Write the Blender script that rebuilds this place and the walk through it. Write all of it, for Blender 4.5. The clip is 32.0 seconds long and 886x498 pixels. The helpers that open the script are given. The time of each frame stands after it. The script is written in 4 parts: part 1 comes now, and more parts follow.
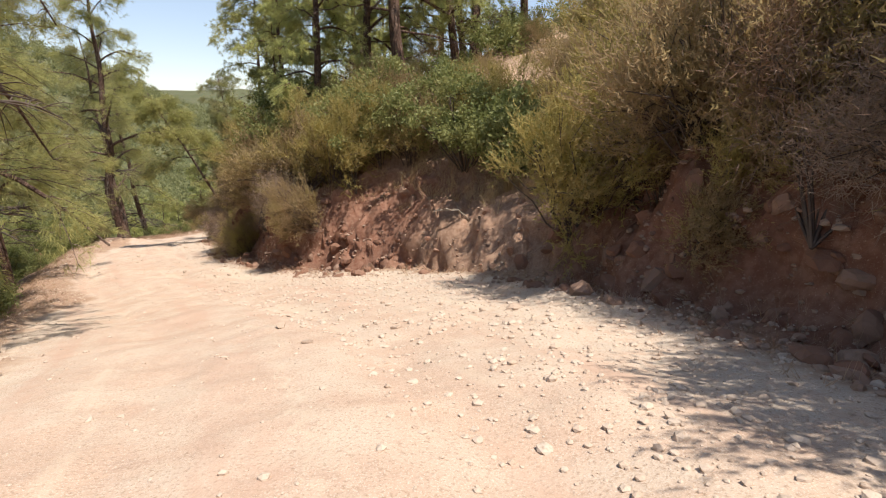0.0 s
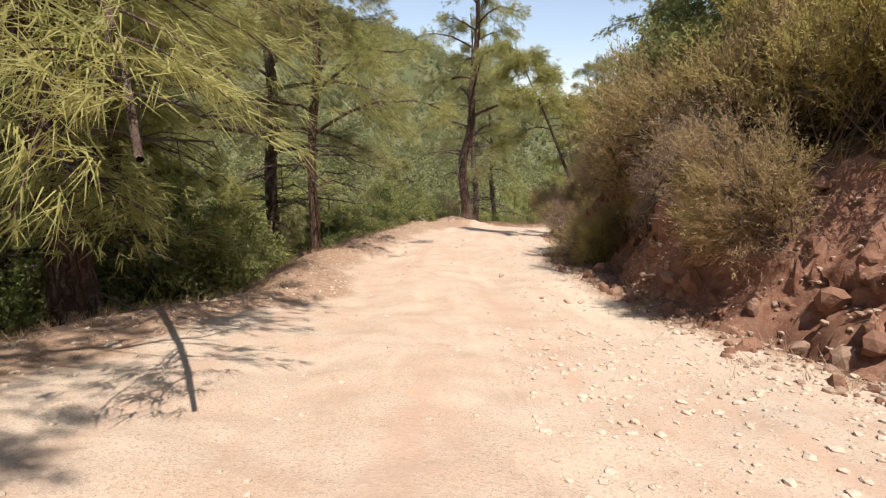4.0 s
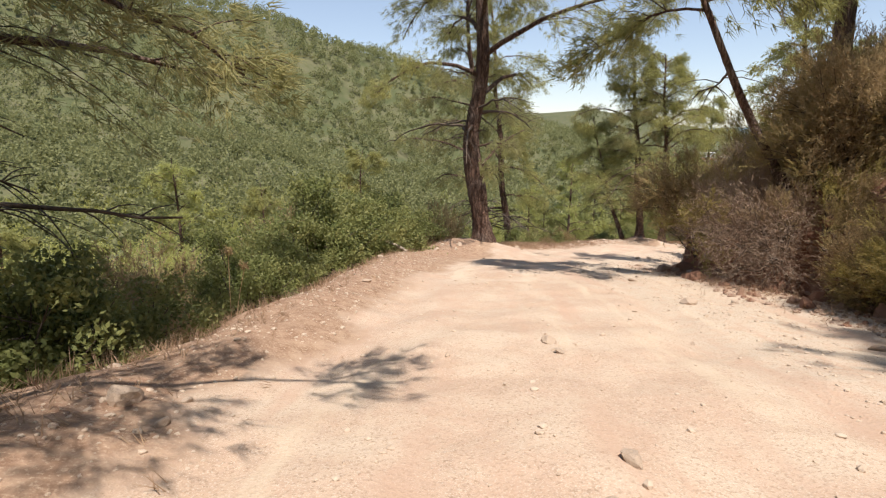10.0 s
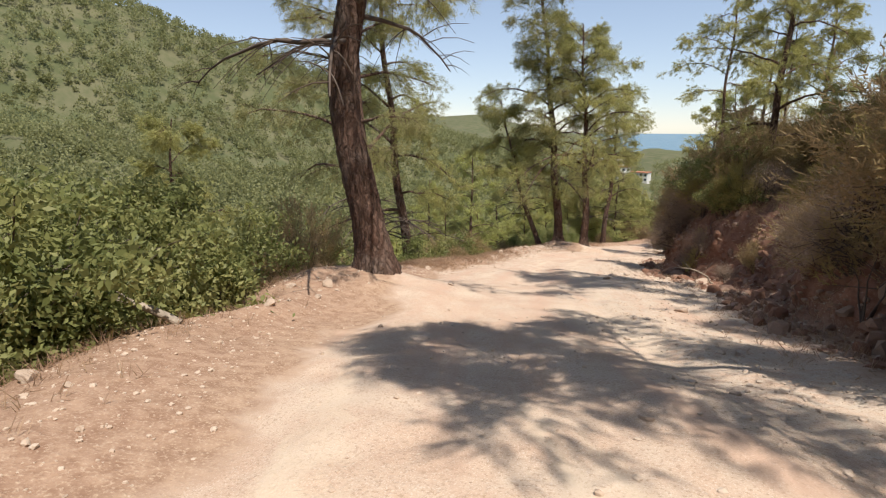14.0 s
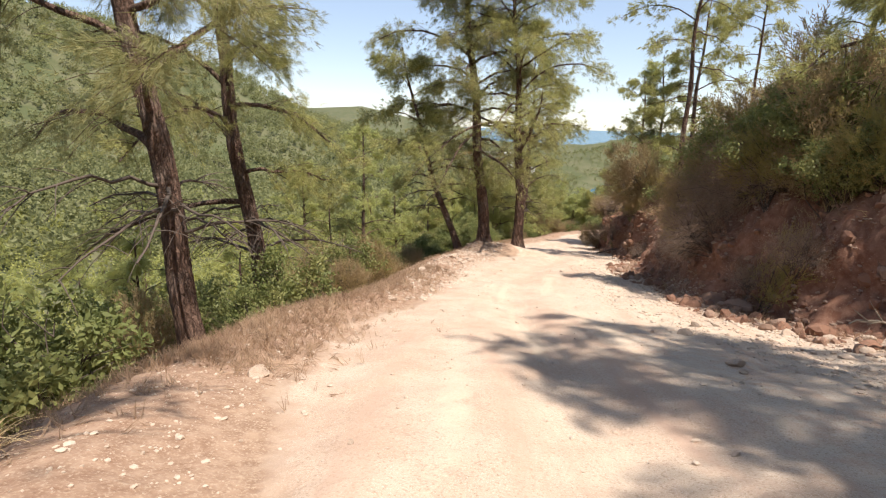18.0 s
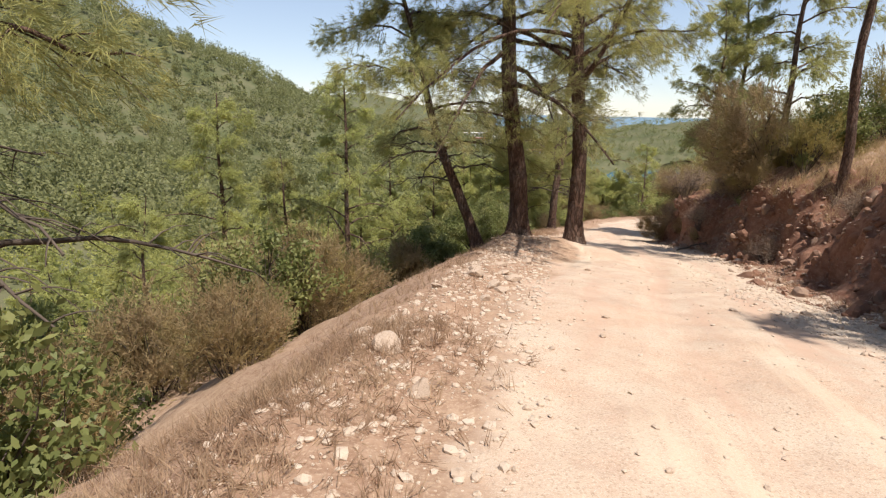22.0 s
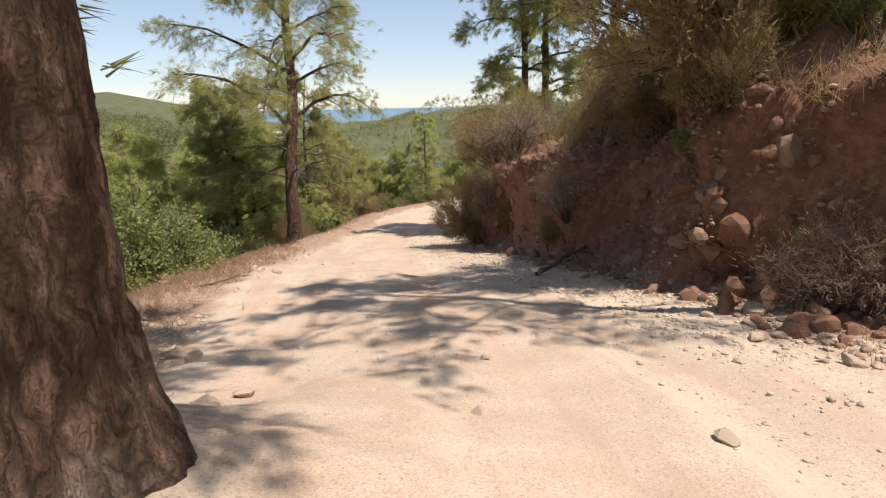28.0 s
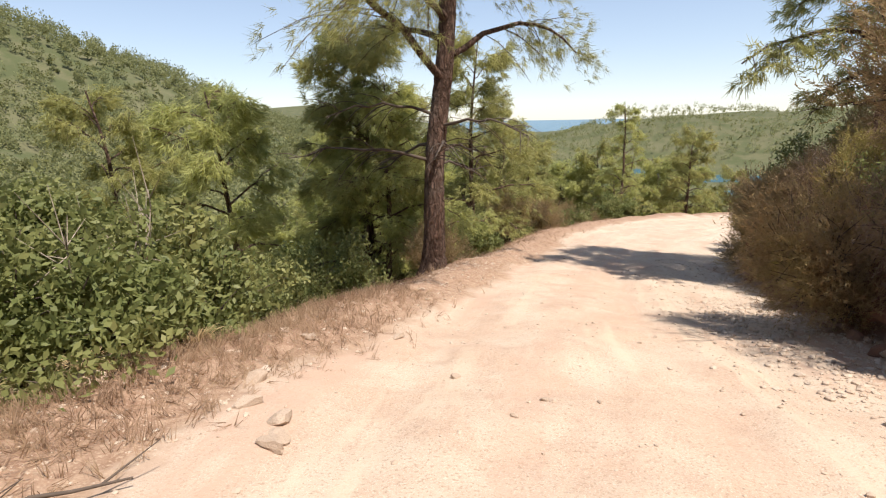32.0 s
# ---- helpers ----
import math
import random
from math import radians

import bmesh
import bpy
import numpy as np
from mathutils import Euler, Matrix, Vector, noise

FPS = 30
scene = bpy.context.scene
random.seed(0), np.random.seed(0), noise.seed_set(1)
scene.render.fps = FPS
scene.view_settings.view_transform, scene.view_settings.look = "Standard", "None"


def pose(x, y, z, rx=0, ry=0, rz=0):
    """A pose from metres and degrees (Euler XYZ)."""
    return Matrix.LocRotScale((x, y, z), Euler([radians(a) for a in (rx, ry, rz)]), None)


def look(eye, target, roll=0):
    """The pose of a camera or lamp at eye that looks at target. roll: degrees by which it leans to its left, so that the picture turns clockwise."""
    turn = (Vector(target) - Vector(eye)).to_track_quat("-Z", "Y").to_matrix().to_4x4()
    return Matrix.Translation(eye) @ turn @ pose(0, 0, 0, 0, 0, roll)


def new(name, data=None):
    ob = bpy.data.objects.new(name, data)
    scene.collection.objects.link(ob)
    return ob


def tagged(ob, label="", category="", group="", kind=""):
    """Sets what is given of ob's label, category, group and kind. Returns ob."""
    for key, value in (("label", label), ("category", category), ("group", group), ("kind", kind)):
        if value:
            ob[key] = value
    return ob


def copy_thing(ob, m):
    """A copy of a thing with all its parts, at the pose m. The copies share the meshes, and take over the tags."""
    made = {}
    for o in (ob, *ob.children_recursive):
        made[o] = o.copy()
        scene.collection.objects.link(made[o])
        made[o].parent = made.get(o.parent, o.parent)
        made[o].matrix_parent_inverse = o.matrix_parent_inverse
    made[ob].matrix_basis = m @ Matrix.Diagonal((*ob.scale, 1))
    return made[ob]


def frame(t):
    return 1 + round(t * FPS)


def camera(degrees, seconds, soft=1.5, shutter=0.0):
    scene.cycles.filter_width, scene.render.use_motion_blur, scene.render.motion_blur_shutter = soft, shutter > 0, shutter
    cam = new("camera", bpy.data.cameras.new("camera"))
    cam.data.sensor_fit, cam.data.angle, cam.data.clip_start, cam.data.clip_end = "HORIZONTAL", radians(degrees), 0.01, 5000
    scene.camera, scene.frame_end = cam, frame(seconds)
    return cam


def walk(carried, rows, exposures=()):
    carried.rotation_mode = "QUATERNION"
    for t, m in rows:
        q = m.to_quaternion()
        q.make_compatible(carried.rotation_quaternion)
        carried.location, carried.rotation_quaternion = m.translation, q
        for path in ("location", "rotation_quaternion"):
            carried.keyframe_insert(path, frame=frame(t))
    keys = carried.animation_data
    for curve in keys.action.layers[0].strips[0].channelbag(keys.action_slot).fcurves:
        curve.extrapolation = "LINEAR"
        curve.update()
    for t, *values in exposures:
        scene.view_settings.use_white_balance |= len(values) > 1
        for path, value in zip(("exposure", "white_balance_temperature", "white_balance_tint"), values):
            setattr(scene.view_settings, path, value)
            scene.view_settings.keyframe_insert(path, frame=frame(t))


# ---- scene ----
cam = camera(79.9, 32.0, 1.2)
PATH = [
    (0.0, 0.000, -0.000, 1.350, 0.15, -15.30, 1.09),
    (0.5, -0.133, 0.743, 1.190, 9.59, -15.38, 2.36),
    (1.0, -0.365, 1.493, 1.033, 15.16, -16.06, 3.52),
    (1.5, -0.678, 2.366, 0.814, 18.06, -16.55, 3.66),
    (2.0, -1.120, 3.241, 0.579, 23.21, -16.36, 3.48),
    (2.5, -1.642, 4.171, 0.307, 27.67, -16.08, 4.20),
    (3.0, -2.022, 5.143, 0.022, 31.45, -16.01, 3.30),
    (3.5, -2.522, 6.125, -0.282, 34.79, -15.84, 3.23),
    (5.5, -5.184, 9.995, -1.664, 39.64, -14.95, 0.79),
    (6.0, -5.826, 10.757, -1.845, 37.38, -14.59, 0.72),
    (6.5, -6.482, 11.532, -2.004, 35.98, -14.42, 0.57),
    (7.0, -7.181, 12.313, -2.172, 39.29, -13.96, 0.32),
    (7.5, -7.825, 12.994, -2.345, 40.67, -14.33, 0.47),
    (8.0, -8.463, 13.727, -2.496, 38.93, -14.20, 0.30),
    (8.5, -9.139, 14.522, -2.657, 36.53, -13.91, 0.15),
    (9.0, -9.786, 15.372, -2.824, 32.64, -13.86, 0.23),
    (9.5, -10.414, 16.216, -2.970, 34.13, -13.73, 0.19),
    (10.0, -10.915, 17.042, -3.183, 35.82, -13.43, -0.25),
    (10.5, -11.493, 17.799, -3.352, 31.42, -13.47, 0.08),
    (11.0, -12.185, 18.602, -3.541, 32.28, -13.52, 0.34),
    (11.5, -12.732, 19.437, -3.722, 32.48, -13.56, 0.17),
    (12.0, -13.206, 20.280, -3.886, 25.26, -13.71, -0.33),
    (12.5, -13.553, 21.178, -4.003, 16.72, -13.41, -0.59),
    (13.0, -13.979, 22.032, -4.138, 19.83, -12.51, -0.23),
    (13.5, -14.387, 22.867, -4.326, 23.65, -13.04, 0.30),
    (15.5, -17.006, 26.221, -4.981, 23.32, -12.60, 0.47),
    (16.0, -17.363, 27.434, -5.237, 13.24, -13.50, -0.00),
    (16.5, -17.641, 28.643, -5.457, 7.86, -14.38, 0.11),
    (17.0, -17.856, 29.732, -5.633, 7.44, -13.76, 0.35),
    (17.5, -18.049, 30.819, -5.784, 6.44, -13.39, 0.99),
    (18.0, -18.334, 31.935, -5.962, 11.49, -13.56, 1.42),
    (18.5, -18.630, 33.065, -6.204, 13.60, -13.93, 1.56),
    (19.0, -18.822, 34.220, -6.459, 6.30, -15.32, 2.17),
    (19.5, -19.042, 35.427, -6.750, 7.53, -15.38, 1.93),
    (20.0, -19.226, 36.563, -6.998, 9.11, -15.04, 1.15),
    (20.5, -19.408, 37.647, -7.201, 6.39, -14.88, 1.35),
    (21.0, -19.624, 38.665, -7.429, 7.82, -15.12, 1.87),
    (21.5, -19.893, 39.584, -7.641, 15.93, -15.51, 1.42),
    (22.0, -20.126, 40.591, -7.819, 12.50, -14.89, 1.04),
    (22.5, -20.212, 41.652, -8.018, 0.67, -14.54, -0.91),
    (23.0, -20.145, 42.750, -8.245, -9.09, -15.19, -0.83),
    (23.5, -20.168, 43.936, -8.475, -1.64, -14.98, -0.42),
    (24.0, -20.087, 45.167, -8.653, -5.34, -14.85, -0.17),
    (24.5, -19.970, 46.411, -8.818, -10.98, -14.52, 0.22),
    (26.5, -19.247, 50.631, -9.526, -16.85, -14.54, -1.39),
    (27.0, -19.043, 51.546, -9.722, -19.58, -14.98, -1.24),
    (27.5, -18.835, 52.506, -9.910, -14.99, -15.50, -1.32),
    (28.0, -18.689, 53.502, -10.087, -10.47, -15.48, -1.09),
    (28.5, -18.583, 54.576, -10.264, -9.06, -15.69, -0.95),
    (29.0, -18.400, 55.662, -10.529, -11.26, -16.05, -0.61),
    (29.5, -18.286, 56.760, -10.727, -9.70, -16.09, -0.18),
    (30.0, -18.328, 57.855, -10.945, 0.14, -15.48, 0.37),
    (30.5, -18.446, 58.877, -11.106, 6.40, -14.70, 0.38),
    (31.0, -18.557, 59.850, -11.261, 6.99, -13.94, -0.06),
    (31.5, -18.649, 60.736, -11.416, 3.69, -14.10, -0.26),
    (32.0, -18.825, 61.563, -11.588, 8.01, -13.97, -1.07),
]
walk(cam, [(t, pose(x, y, z, 0, 0, yaw) @ pose(0, 0, 0, 90 + pitch) @ pose(0, 0, 0, 0, 0, roll))
           for t, x, y, z, yaw, pitch, roll in PATH],
     [(t, stops, 6950, 9) for t, stops in ((0.0, 0.82), (6.0, 0.80), (9.0, 0.74), (12.0, 0.69), (13.5, 0.64), (16.0, 0.85), (18.0, 0.96), (20.0, 0.91), (21.0, 0.83), (23.0, 0.70), (28.0, 0.68), (31.0, 0.80), (32.0, 0.84))])

# ---------------------------------------------------------------- light
SUN_TOWARDS = Vector((0.82, -0.57, 0.0)).normalized()
SUN_ELEVATION = radians(66)
world = bpy.data.worlds.new("world")
scene.world = world
world.use_nodes = True
wn = world.node_tree
sky = wn.nodes.new("ShaderNodeTexSky")
sky.sky_type, sky.sun_disc = "NISHITA", False
sky.sun_elevation = SUN_ELEVATION
sky.sun_rotation = math.atan2(SUN_TOWARDS.x, SUN_TOWARDS.y)
sky.air_density, sky.dust_density, sky.ozone_density = 1.0, 0.1, 2.2
sky.altitude = 1200
soften = wn.nodes.new("ShaderNodeGamma")
soften.inputs["Gamma"].default_value = 0.68
wn.links.new(sky.outputs["Color"], soften.inputs["Color"])
wn.nodes["Background"].inputs["Strength"].default_value = 0.155
haze = wn.nodes.new("ShaderNodeHueSaturation")
haze.inputs["Saturation"].default_value = 0.92
wn.links.new(soften.outputs["Color"], haze.inputs["Color"])
tint = wn.nodes.new("ShaderNodeMix")
tint.data_type, tint.blend_type = "RGBA", "MULTIPLY"
tint.inputs[0].default_value, tint.inputs[7].default_value = 1.0, (0.955, 0.985, 1.09, 1.0)
wn.links.new(haze.outputs["Color"], tint.inputs[6])
wn.links.new(tint.outputs[2], wn.nodes["Background"].inputs["Color"])
sun = new("sun", bpy.data.lights.new("sun", "SUN"))
sun.data.energy, sun.data.angle, sun.data.color = 3.9, radians(0.55), (1.0, 0.96, 0.925)
sun.matrix_basis = look(SUN_TOWARDS * math.cos(SUN_ELEVATION) + Vector((0, 0, math.sin(SUN_ELEVATION))), (0, 0, 0))


# ---------------------------------------------------------------- materials
class Nodes:
    """A small wrapper that builds a node material step by step."""

    def __init__(self, name):
        self.mat = bpy.data.materials.new(name)
        self.mat.use_nodes = True
        self.tree = self.mat.node_tree
        self.tree.nodes.clear()
        self.out = self.add("ShaderNodeOutputMaterial")

    def add(self, kind, **values):
        n = self.tree.nodes.new(kind)
        for key, value in values.items():
            self.put(n, key.replace("_", " "), value)
        return n

    def put(self, n, key, value):
        if isinstance(value, bpy.types.NodeSocket):
            self.tree.links.new(value, n.inputs[key])
        else:
            n.inputs[key].default_value = value

    def noise(self, scale, detail=4.0, rough=0.6, vector=None):
        n = self.add("ShaderNodeTexNoise", Scale=scale, Detail=detail, Roughness=rough)
        self.tree.links.new(vector or self.coords(), n.inputs["Vector"])
        return n.outputs["Fac"]

    def voronoi(self, scale, vector=None, feature="F1"):
        n = self.add("ShaderNodeTexVoronoi", Scale=scale)
        n.feature = feature
        self.tree.links.new(vector or self.coords(), n.inputs["Vector"])
        return n.outputs["Distance"]

    def coords(self):
        return self.add("ShaderNodeTexCoord").outputs["Object"]

    def stretched(self, sx, sy, sz):
        m = self.add("ShaderNodeMapping", Scale=(sx, sy, sz))
        self.tree.links.new(self.coords(), m.inputs["Vector"])
        return m.outputs["Vector"]

    def attribute(self, name):
        n = self.add("ShaderNodeAttribute")
        n.attribute_name = name
        return n.outputs["Fac"]

    def span(self, value, a, b, c=0.0, d=1.0):
        n = self.add("ShaderNodeMapRange")
        self.put(n, 0, value)
        for k, v in zip((1, 2, 3, 4), (a, b, c, d)):
            n.inputs[k].default_value = v
        return n.outputs[0]

    def math(self, op, a, b=0.0):
        n = self.add("ShaderNodeMath")
        n.operation = op
        self.put(n, 0, a)
        self.put(n, 1, b)
        return n.outputs[0]

    def mix(self, fac, a, b):
        n = self.add("ShaderNodeMix")
        n.data_type = "RGBA"
        for index, value in ((0, fac), (6, a), (7, b)):
            if isinstance(value, bpy.types.NodeSocket):
                self.tree.links.new(value, n.inputs[index])
            else:
                n.inputs[index].default_value = (*value, 1.0) if isinstance(value, tuple) else value
        return n.outputs[2]

    def bump(self, height, strength, distance, normal=None):
        n = self.add("ShaderNodeBump", Strength=strength, Distance=distance, Height=height)
        if normal:
            self.tree.links.new(normal, n.inputs["Normal"])
        return n.outputs["Normal"]

    def finish(self, shader):
        self.tree.links.new(shader, self.out.inputs["Surface"])
        return self.mat

    def principled(self, colour, rough, normal=None, specular=0.3):
        n = self.add("ShaderNodeBsdfPrincipled")
        if isinstance(colour, tuple):
            colour = (*colour, 1.0)
        self.put(n, "Base Color", colour)
        self.put(n, "Roughness", rough)
        self.put(n, "Specular IOR Level", specular)
        if normal:
            self.tree.links.new(normal, n.inputs["Normal"])
        return n.outputs["BSDF"]


def ground_material():
    g = Nodes("earth")
    broad, mid, fine, grit = g.noise(0.35), g.noise(1.7, 6), g.noise(9, 6), g.noise(55, 4)
    pebbles = g.voronoi(22)
    dust = g.mix(g.span(broad, 0.35, 0.65), (0.49, 0.355, 0.27), (0.48, 0.335, 0.245))
    dust = g.mix(g.span(g.noise(4.5, 9, 0.75), 0.48, 0.66, 0.0, 0.6), dust, (0.38, 0.27, 0.205))
    dust = g.mix(g.span(mid, 0.42, 0.62), dust, (0.52, 0.405, 0.315))
    dust = g.mix(g.math("MULTIPLY", g.attribute("gravel"), g.span(fine, 0.38, 0.6)), dust, (0.51, 0.42, 0.335))
    dust = g.mix(g.span(grit, 0.52, 0.66, 0.0, 0.7), dust, (0.30, 0.205, 0.14))
    dust = g.mix(g.span(g.noise(120, 3), 0.54, 0.64, 0.0, 0.6), dust, (0.64, 0.54, 0.45))
    dust = g.mix(g.span(pebbles, 0.05, 0.16, 0.5, 0.0), dust, (0.56, 0.48, 0.40))
    dust = g.mix(g.span(g.voronoi(38), 0.04, 0.13, 0.5, 0.0), dust, (0.34, 0.245, 0.18))
    red = g.mix(g.span(fine, 0.4, 0.62), (0.19, 0.088, 0.058), (0.27, 0.15, 0.105))
    red = g.mix(g.span(mid, 0.5, 0.7), red, (0.15, 0.075, 0.052))
    red = g.mix(g.span(grit, 0.6, 0.7, 0.0, 0.7), red, (0.42, 0.31, 0.235))
    litter = g.mix(g.span(fine, 0.35, 0.65), (0.27, 0.17, 0.115), (0.41, 0.285, 0.20))
    litter = g.mix(g.span(grit, 0.5, 0.7), litter, (0.49, 0.365, 0.265))
    scrub = g.mix(g.span(g.noise(0.06, 8, 0.7), 0.42, 0.58), (0.085, 0.095, 0.045), (0.13, 0.125, 0.07))
    lane = g.add("ShaderNodeCombineXYZ")
    g.put(lane, "X", g.math("MULTIPLY", g.attribute("along_road"), 0.16))
    g.put(lane, "Y", g.math("MULTIPLY", g.attribute("across_road"), 1.5))
    tracks = g.noise(1.0, 7, 0.62, lane.outputs[0])
    dust = g.mix(g.span(tracks, 0.52, 0.64, 0.0, 0.7), dust, (0.47, 0.315, 0.235))
    dust = g.mix(g.span(tracks, 0.34, 0.44, 0.7, 0.0), dust, (0.58, 0.47, 0.36))
    edge = g.math("ADD", g.attribute("road"), g.span(mid, 0.3, 0.7, -0.25, 0.25))
    colour = g.mix(g.span(edge, 0.3, 0.7), litter, dust)
    colour = g.mix(g.attribute("bank"), colour, red)
    colour = g.mix(g.attribute("wild"), colour, scrub)
    normal = g.bump(mid, 0.3, 0.06)
    normal = g.bump(fine, 0.28, 0.03, normal)
    normal = g.bump(g.noise(24, 5), 0.2, 0.02, normal)
    normal = g.bump(g.span(pebbles, 0.02, 0.30, 1.0, 0.0), 0.25, 0.012, normal)
    normal = g.bump(g.span(g.voronoi(60), 0.02, 0.35, 1.0, 0.0), 0.3, 0.006, normal)
    normal = g.bump(grit, 0.5, 0.008, normal)
    return g.finish(g.principled(colour, 0.95, normal, 0.1))


def bark_material(name, dark, light, grey, grey_level):
    g = Nodes(name)
    warp = g.add("ShaderNodeTexNoise", Scale=5.0, Detail=4.0)
    g.tree.links.new(g.coords(), warp.inputs["Vector"])
    bent = g.add("ShaderNodeVectorMath")
    bent.operation = "MULTIPLY_ADD"
    g.tree.links.new(warp.outputs["Color"], bent.inputs[0])
    bent.inputs[1].default_value = (0.16, 0.16, 0.22)
    g.tree.links.new(g.coords(), bent.inputs[2])
    tall = g.add("ShaderNodeMapping", Scale=(1.7, 1.7, 0.25))
    g.tree.links.new(bent.outputs[0], tall.inputs["Vector"])
    plates = g.voronoi(7.0, tall.outputs["Vector"], "DISTANCE_TO_EDGE")
    small = g.voronoi(21, tall.outputs["Vector"], "DISTANCE_TO_EDGE")
    grain, fine, broad = g.noise(16, 8, 0.7, g.stretched(2, 2, 0.5)), g.noise(70, 5), g.noise(1.3, 4)
    crack = g.math("MULTIPLY", g.span(plates, 0.01, 0.24), g.span(small, 0.0, 0.16, 0.72, 1.0))
    colour = g.mix(g.span(grain, 0.36, 0.66), dark, light)
    colour = g.mix(g.span(broad, grey_level, grey_level + 0.2), colour, grey)
    colour = g.mix(g.span(fine, 0.5, 0.7, 0.0, 0.5), colour, (0.30, 0.24, 0.20))
    colour = g.mix(g.math("MULTIPLY", g.span(crack, 0.0, 0.8, 0.8, 0.0), g.span(grain, 0.3, 0.6, 0.45, 1.0)), colour, (0.045, 0.028, 0.022))
    normal = g.bump(crack, 1.0, 0.045)
    normal = g.bump(grain, 1.0, 0.03, normal)
    normal = g.bump(fine, 0.7, 0.008, normal)
    return g.finish(g.principled(colour, 0.92, normal, 0.15))


def leaf_material(name, base, other, tip, through_light=0.4, rough=0.55):
    g = Nodes(name)
    info = g.add("ShaderNodeObjectInfo")
    geo = g.add("ShaderNodeNewGeometry")
    colour = g.mix(geo.outputs["Random Per Island"], base, other)
    colour = g.mix(g.span(g.noise(1.3, 3), 0.42, 0.62), colour, tip)
    colour = g.mix(g.math("MULTIPLY", info.outputs["Random"], 0.45), colour, other)
    lit = g.principled(colour, rough, None, 0.25)
    glow = g.add("ShaderNodeBsdfTranslucent")
    g.put(glow, "Color", colour)
    both = g.add("ShaderNodeMixShader")
    both.inputs[0].default_value = through_light
    g.tree.links.new(lit, both.inputs[1])
    g.tree.links.new(glow.outputs["BSDF"], both.inputs[2])
    return g.finish(both.outputs[0])


def stone_material(name, a, b, c):
    g = Nodes(name)
    info = g.add("ShaderNodeObjectInfo")
    colour = g.mix(g.math("ADD", g.math("MULTIPLY", info.outputs["Random"], 0.6), g.span(g.noise(3, 5), 0.3, 0.7, 0.0, 0.4)), a, b)
    island = g.add("ShaderNodeNewGeometry").outputs["Random Per Island"]
    colour = g.mix(g.span(island, 0.5, 1.0, 0.0, 0.6), colour, c)
    colour = g.mix(g.span(g.noise(26, 5), 0.55, 0.7, 0.0, 0.6), colour, (0.22, 0.15, 0.10))
    normal = g.bump(g.noise(18, 6), 0.6, 0.02)
    return g.finish(g.principled(colour, 0.88, normal, 0.2))


def plain_material(name, colour, rough=0.7, vary=0.25, scale=8):
    g = Nodes(name)
    dark = tuple(v * (1 - vary) for v in colour)
    return g.finish(g.principled(g.mix(g.span(g.noise(scale, 5), 0.35, 0.65), dark, colour), rough))


EARTH = ground_material()
BARK = bark_material("pine bark", (0.12, 0.07, 0.052), (0.30, 0.185, 0.14), (0.32, 0.25, 0.21), 0.52)
BARK_RED = bark_material("red pine bark", (0.11, 0.062, 0.047), (0.27, 0.165, 0.125), (0.29, 0.225, 0.19), 0.5)
TWIG = plain_material("grey twig", (0.12, 0.09, 0.072), 0.9)
NEEDLES = leaf_material("pine needles", (0.32, 0.33, 0.125), (0.41, 0.395, 0.155), (0.46, 0.43, 0.17), 0.52)
# darker copy of the needles, the shade set in the base colour
NEEDLES_SHADED = leaf_material("shaded pine needles", (0.26, 0.27, 0.115), (0.34, 0.325, 0.145), (0.40, 0.36, 0.165), 0.5)
# needles of the far hills: distance haze put into a slightly greyer green
HILL_HAZE_GREEN = leaf_material("hill pine needles", (0.26, 0.27, 0.115), (0.33, 0.325, 0.15), (0.21, 0.215, 0.10), 0.5)
MASTIC = leaf_material("mastic leaves", (0.14, 0.17, 0.06), (0.23, 0.25, 0.09), (0.33, 0.32, 0.125), 0.45, 0.5)
HEATH = leaf_material("dry heath", (0.31, 0.22, 0.125), (0.42, 0.31, 0.175), (0.36, 0.29, 0.12), 0.5, 0.8)
OLIVE = leaf_material("olive broom", (0.33, 0.29, 0.10), (0.45, 0.375, 0.135), (0.38, 0.285, 0.125), 0.5, 0.8)
DRY_TWIG = leaf_material("dead brushwood", (0.27, 0.18, 0.13), (0.40, 0.31, 0.24), (0.22, 0.135, 0.09), 0.15, 0.9)
SCRUB = leaf_material("valley scrub leaves", (0.43, 0.43, 0.14), (0.51, 0.49, 0.17), (0.33, 0.33, 0.12), 0.57)
# paler copy of the needles, the sunlit look set in the base colour
SUNNY = leaf_material("light pine needles", (0.47, 0.48, 0.18), (0.56, 0.55, 0.22), (0.38, 0.40, 0.16), 0.58)
STRAW = leaf_material("dry grass", (0.46, 0.33, 0.17), (0.56, 0.43, 0.25), (0.38, 0.25, 0.13), 0.3, 0.8)
LITTER = leaf_material("brown dead grass", (0.36, 0.235, 0.15), (0.45, 0.32, 0.215), (0.28, 0.17, 0.11), 0.3, 0.8)
STONE = stone_material("limestone", (0.49, 0.38, 0.295), (0.56, 0.46, 0.375), (0.41, 0.295, 0.22))
ROCK = stone_material("bank rock", (0.27, 0.17, 0.12), (0.40, 0.30, 0.235), (0.22, 0.115, 0.08))
CLOD = stone_material("red earth clods", (0.19, 0.09, 0.06), (0.28, 0.16, 0.11), (0.37, 0.27, 0.205))
WALL_WHITE = plain_material("white render", (0.78, 0.76, 0.72), 0.8, 0.08)


# ---------------------------------------------------------------- the plan
def lattice(ix, iy, seed):
    h = np.sin(ix * 127.1 + iy * 311.7 + seed * 74.7) * 43758.5453
    return h - np.floor(h)


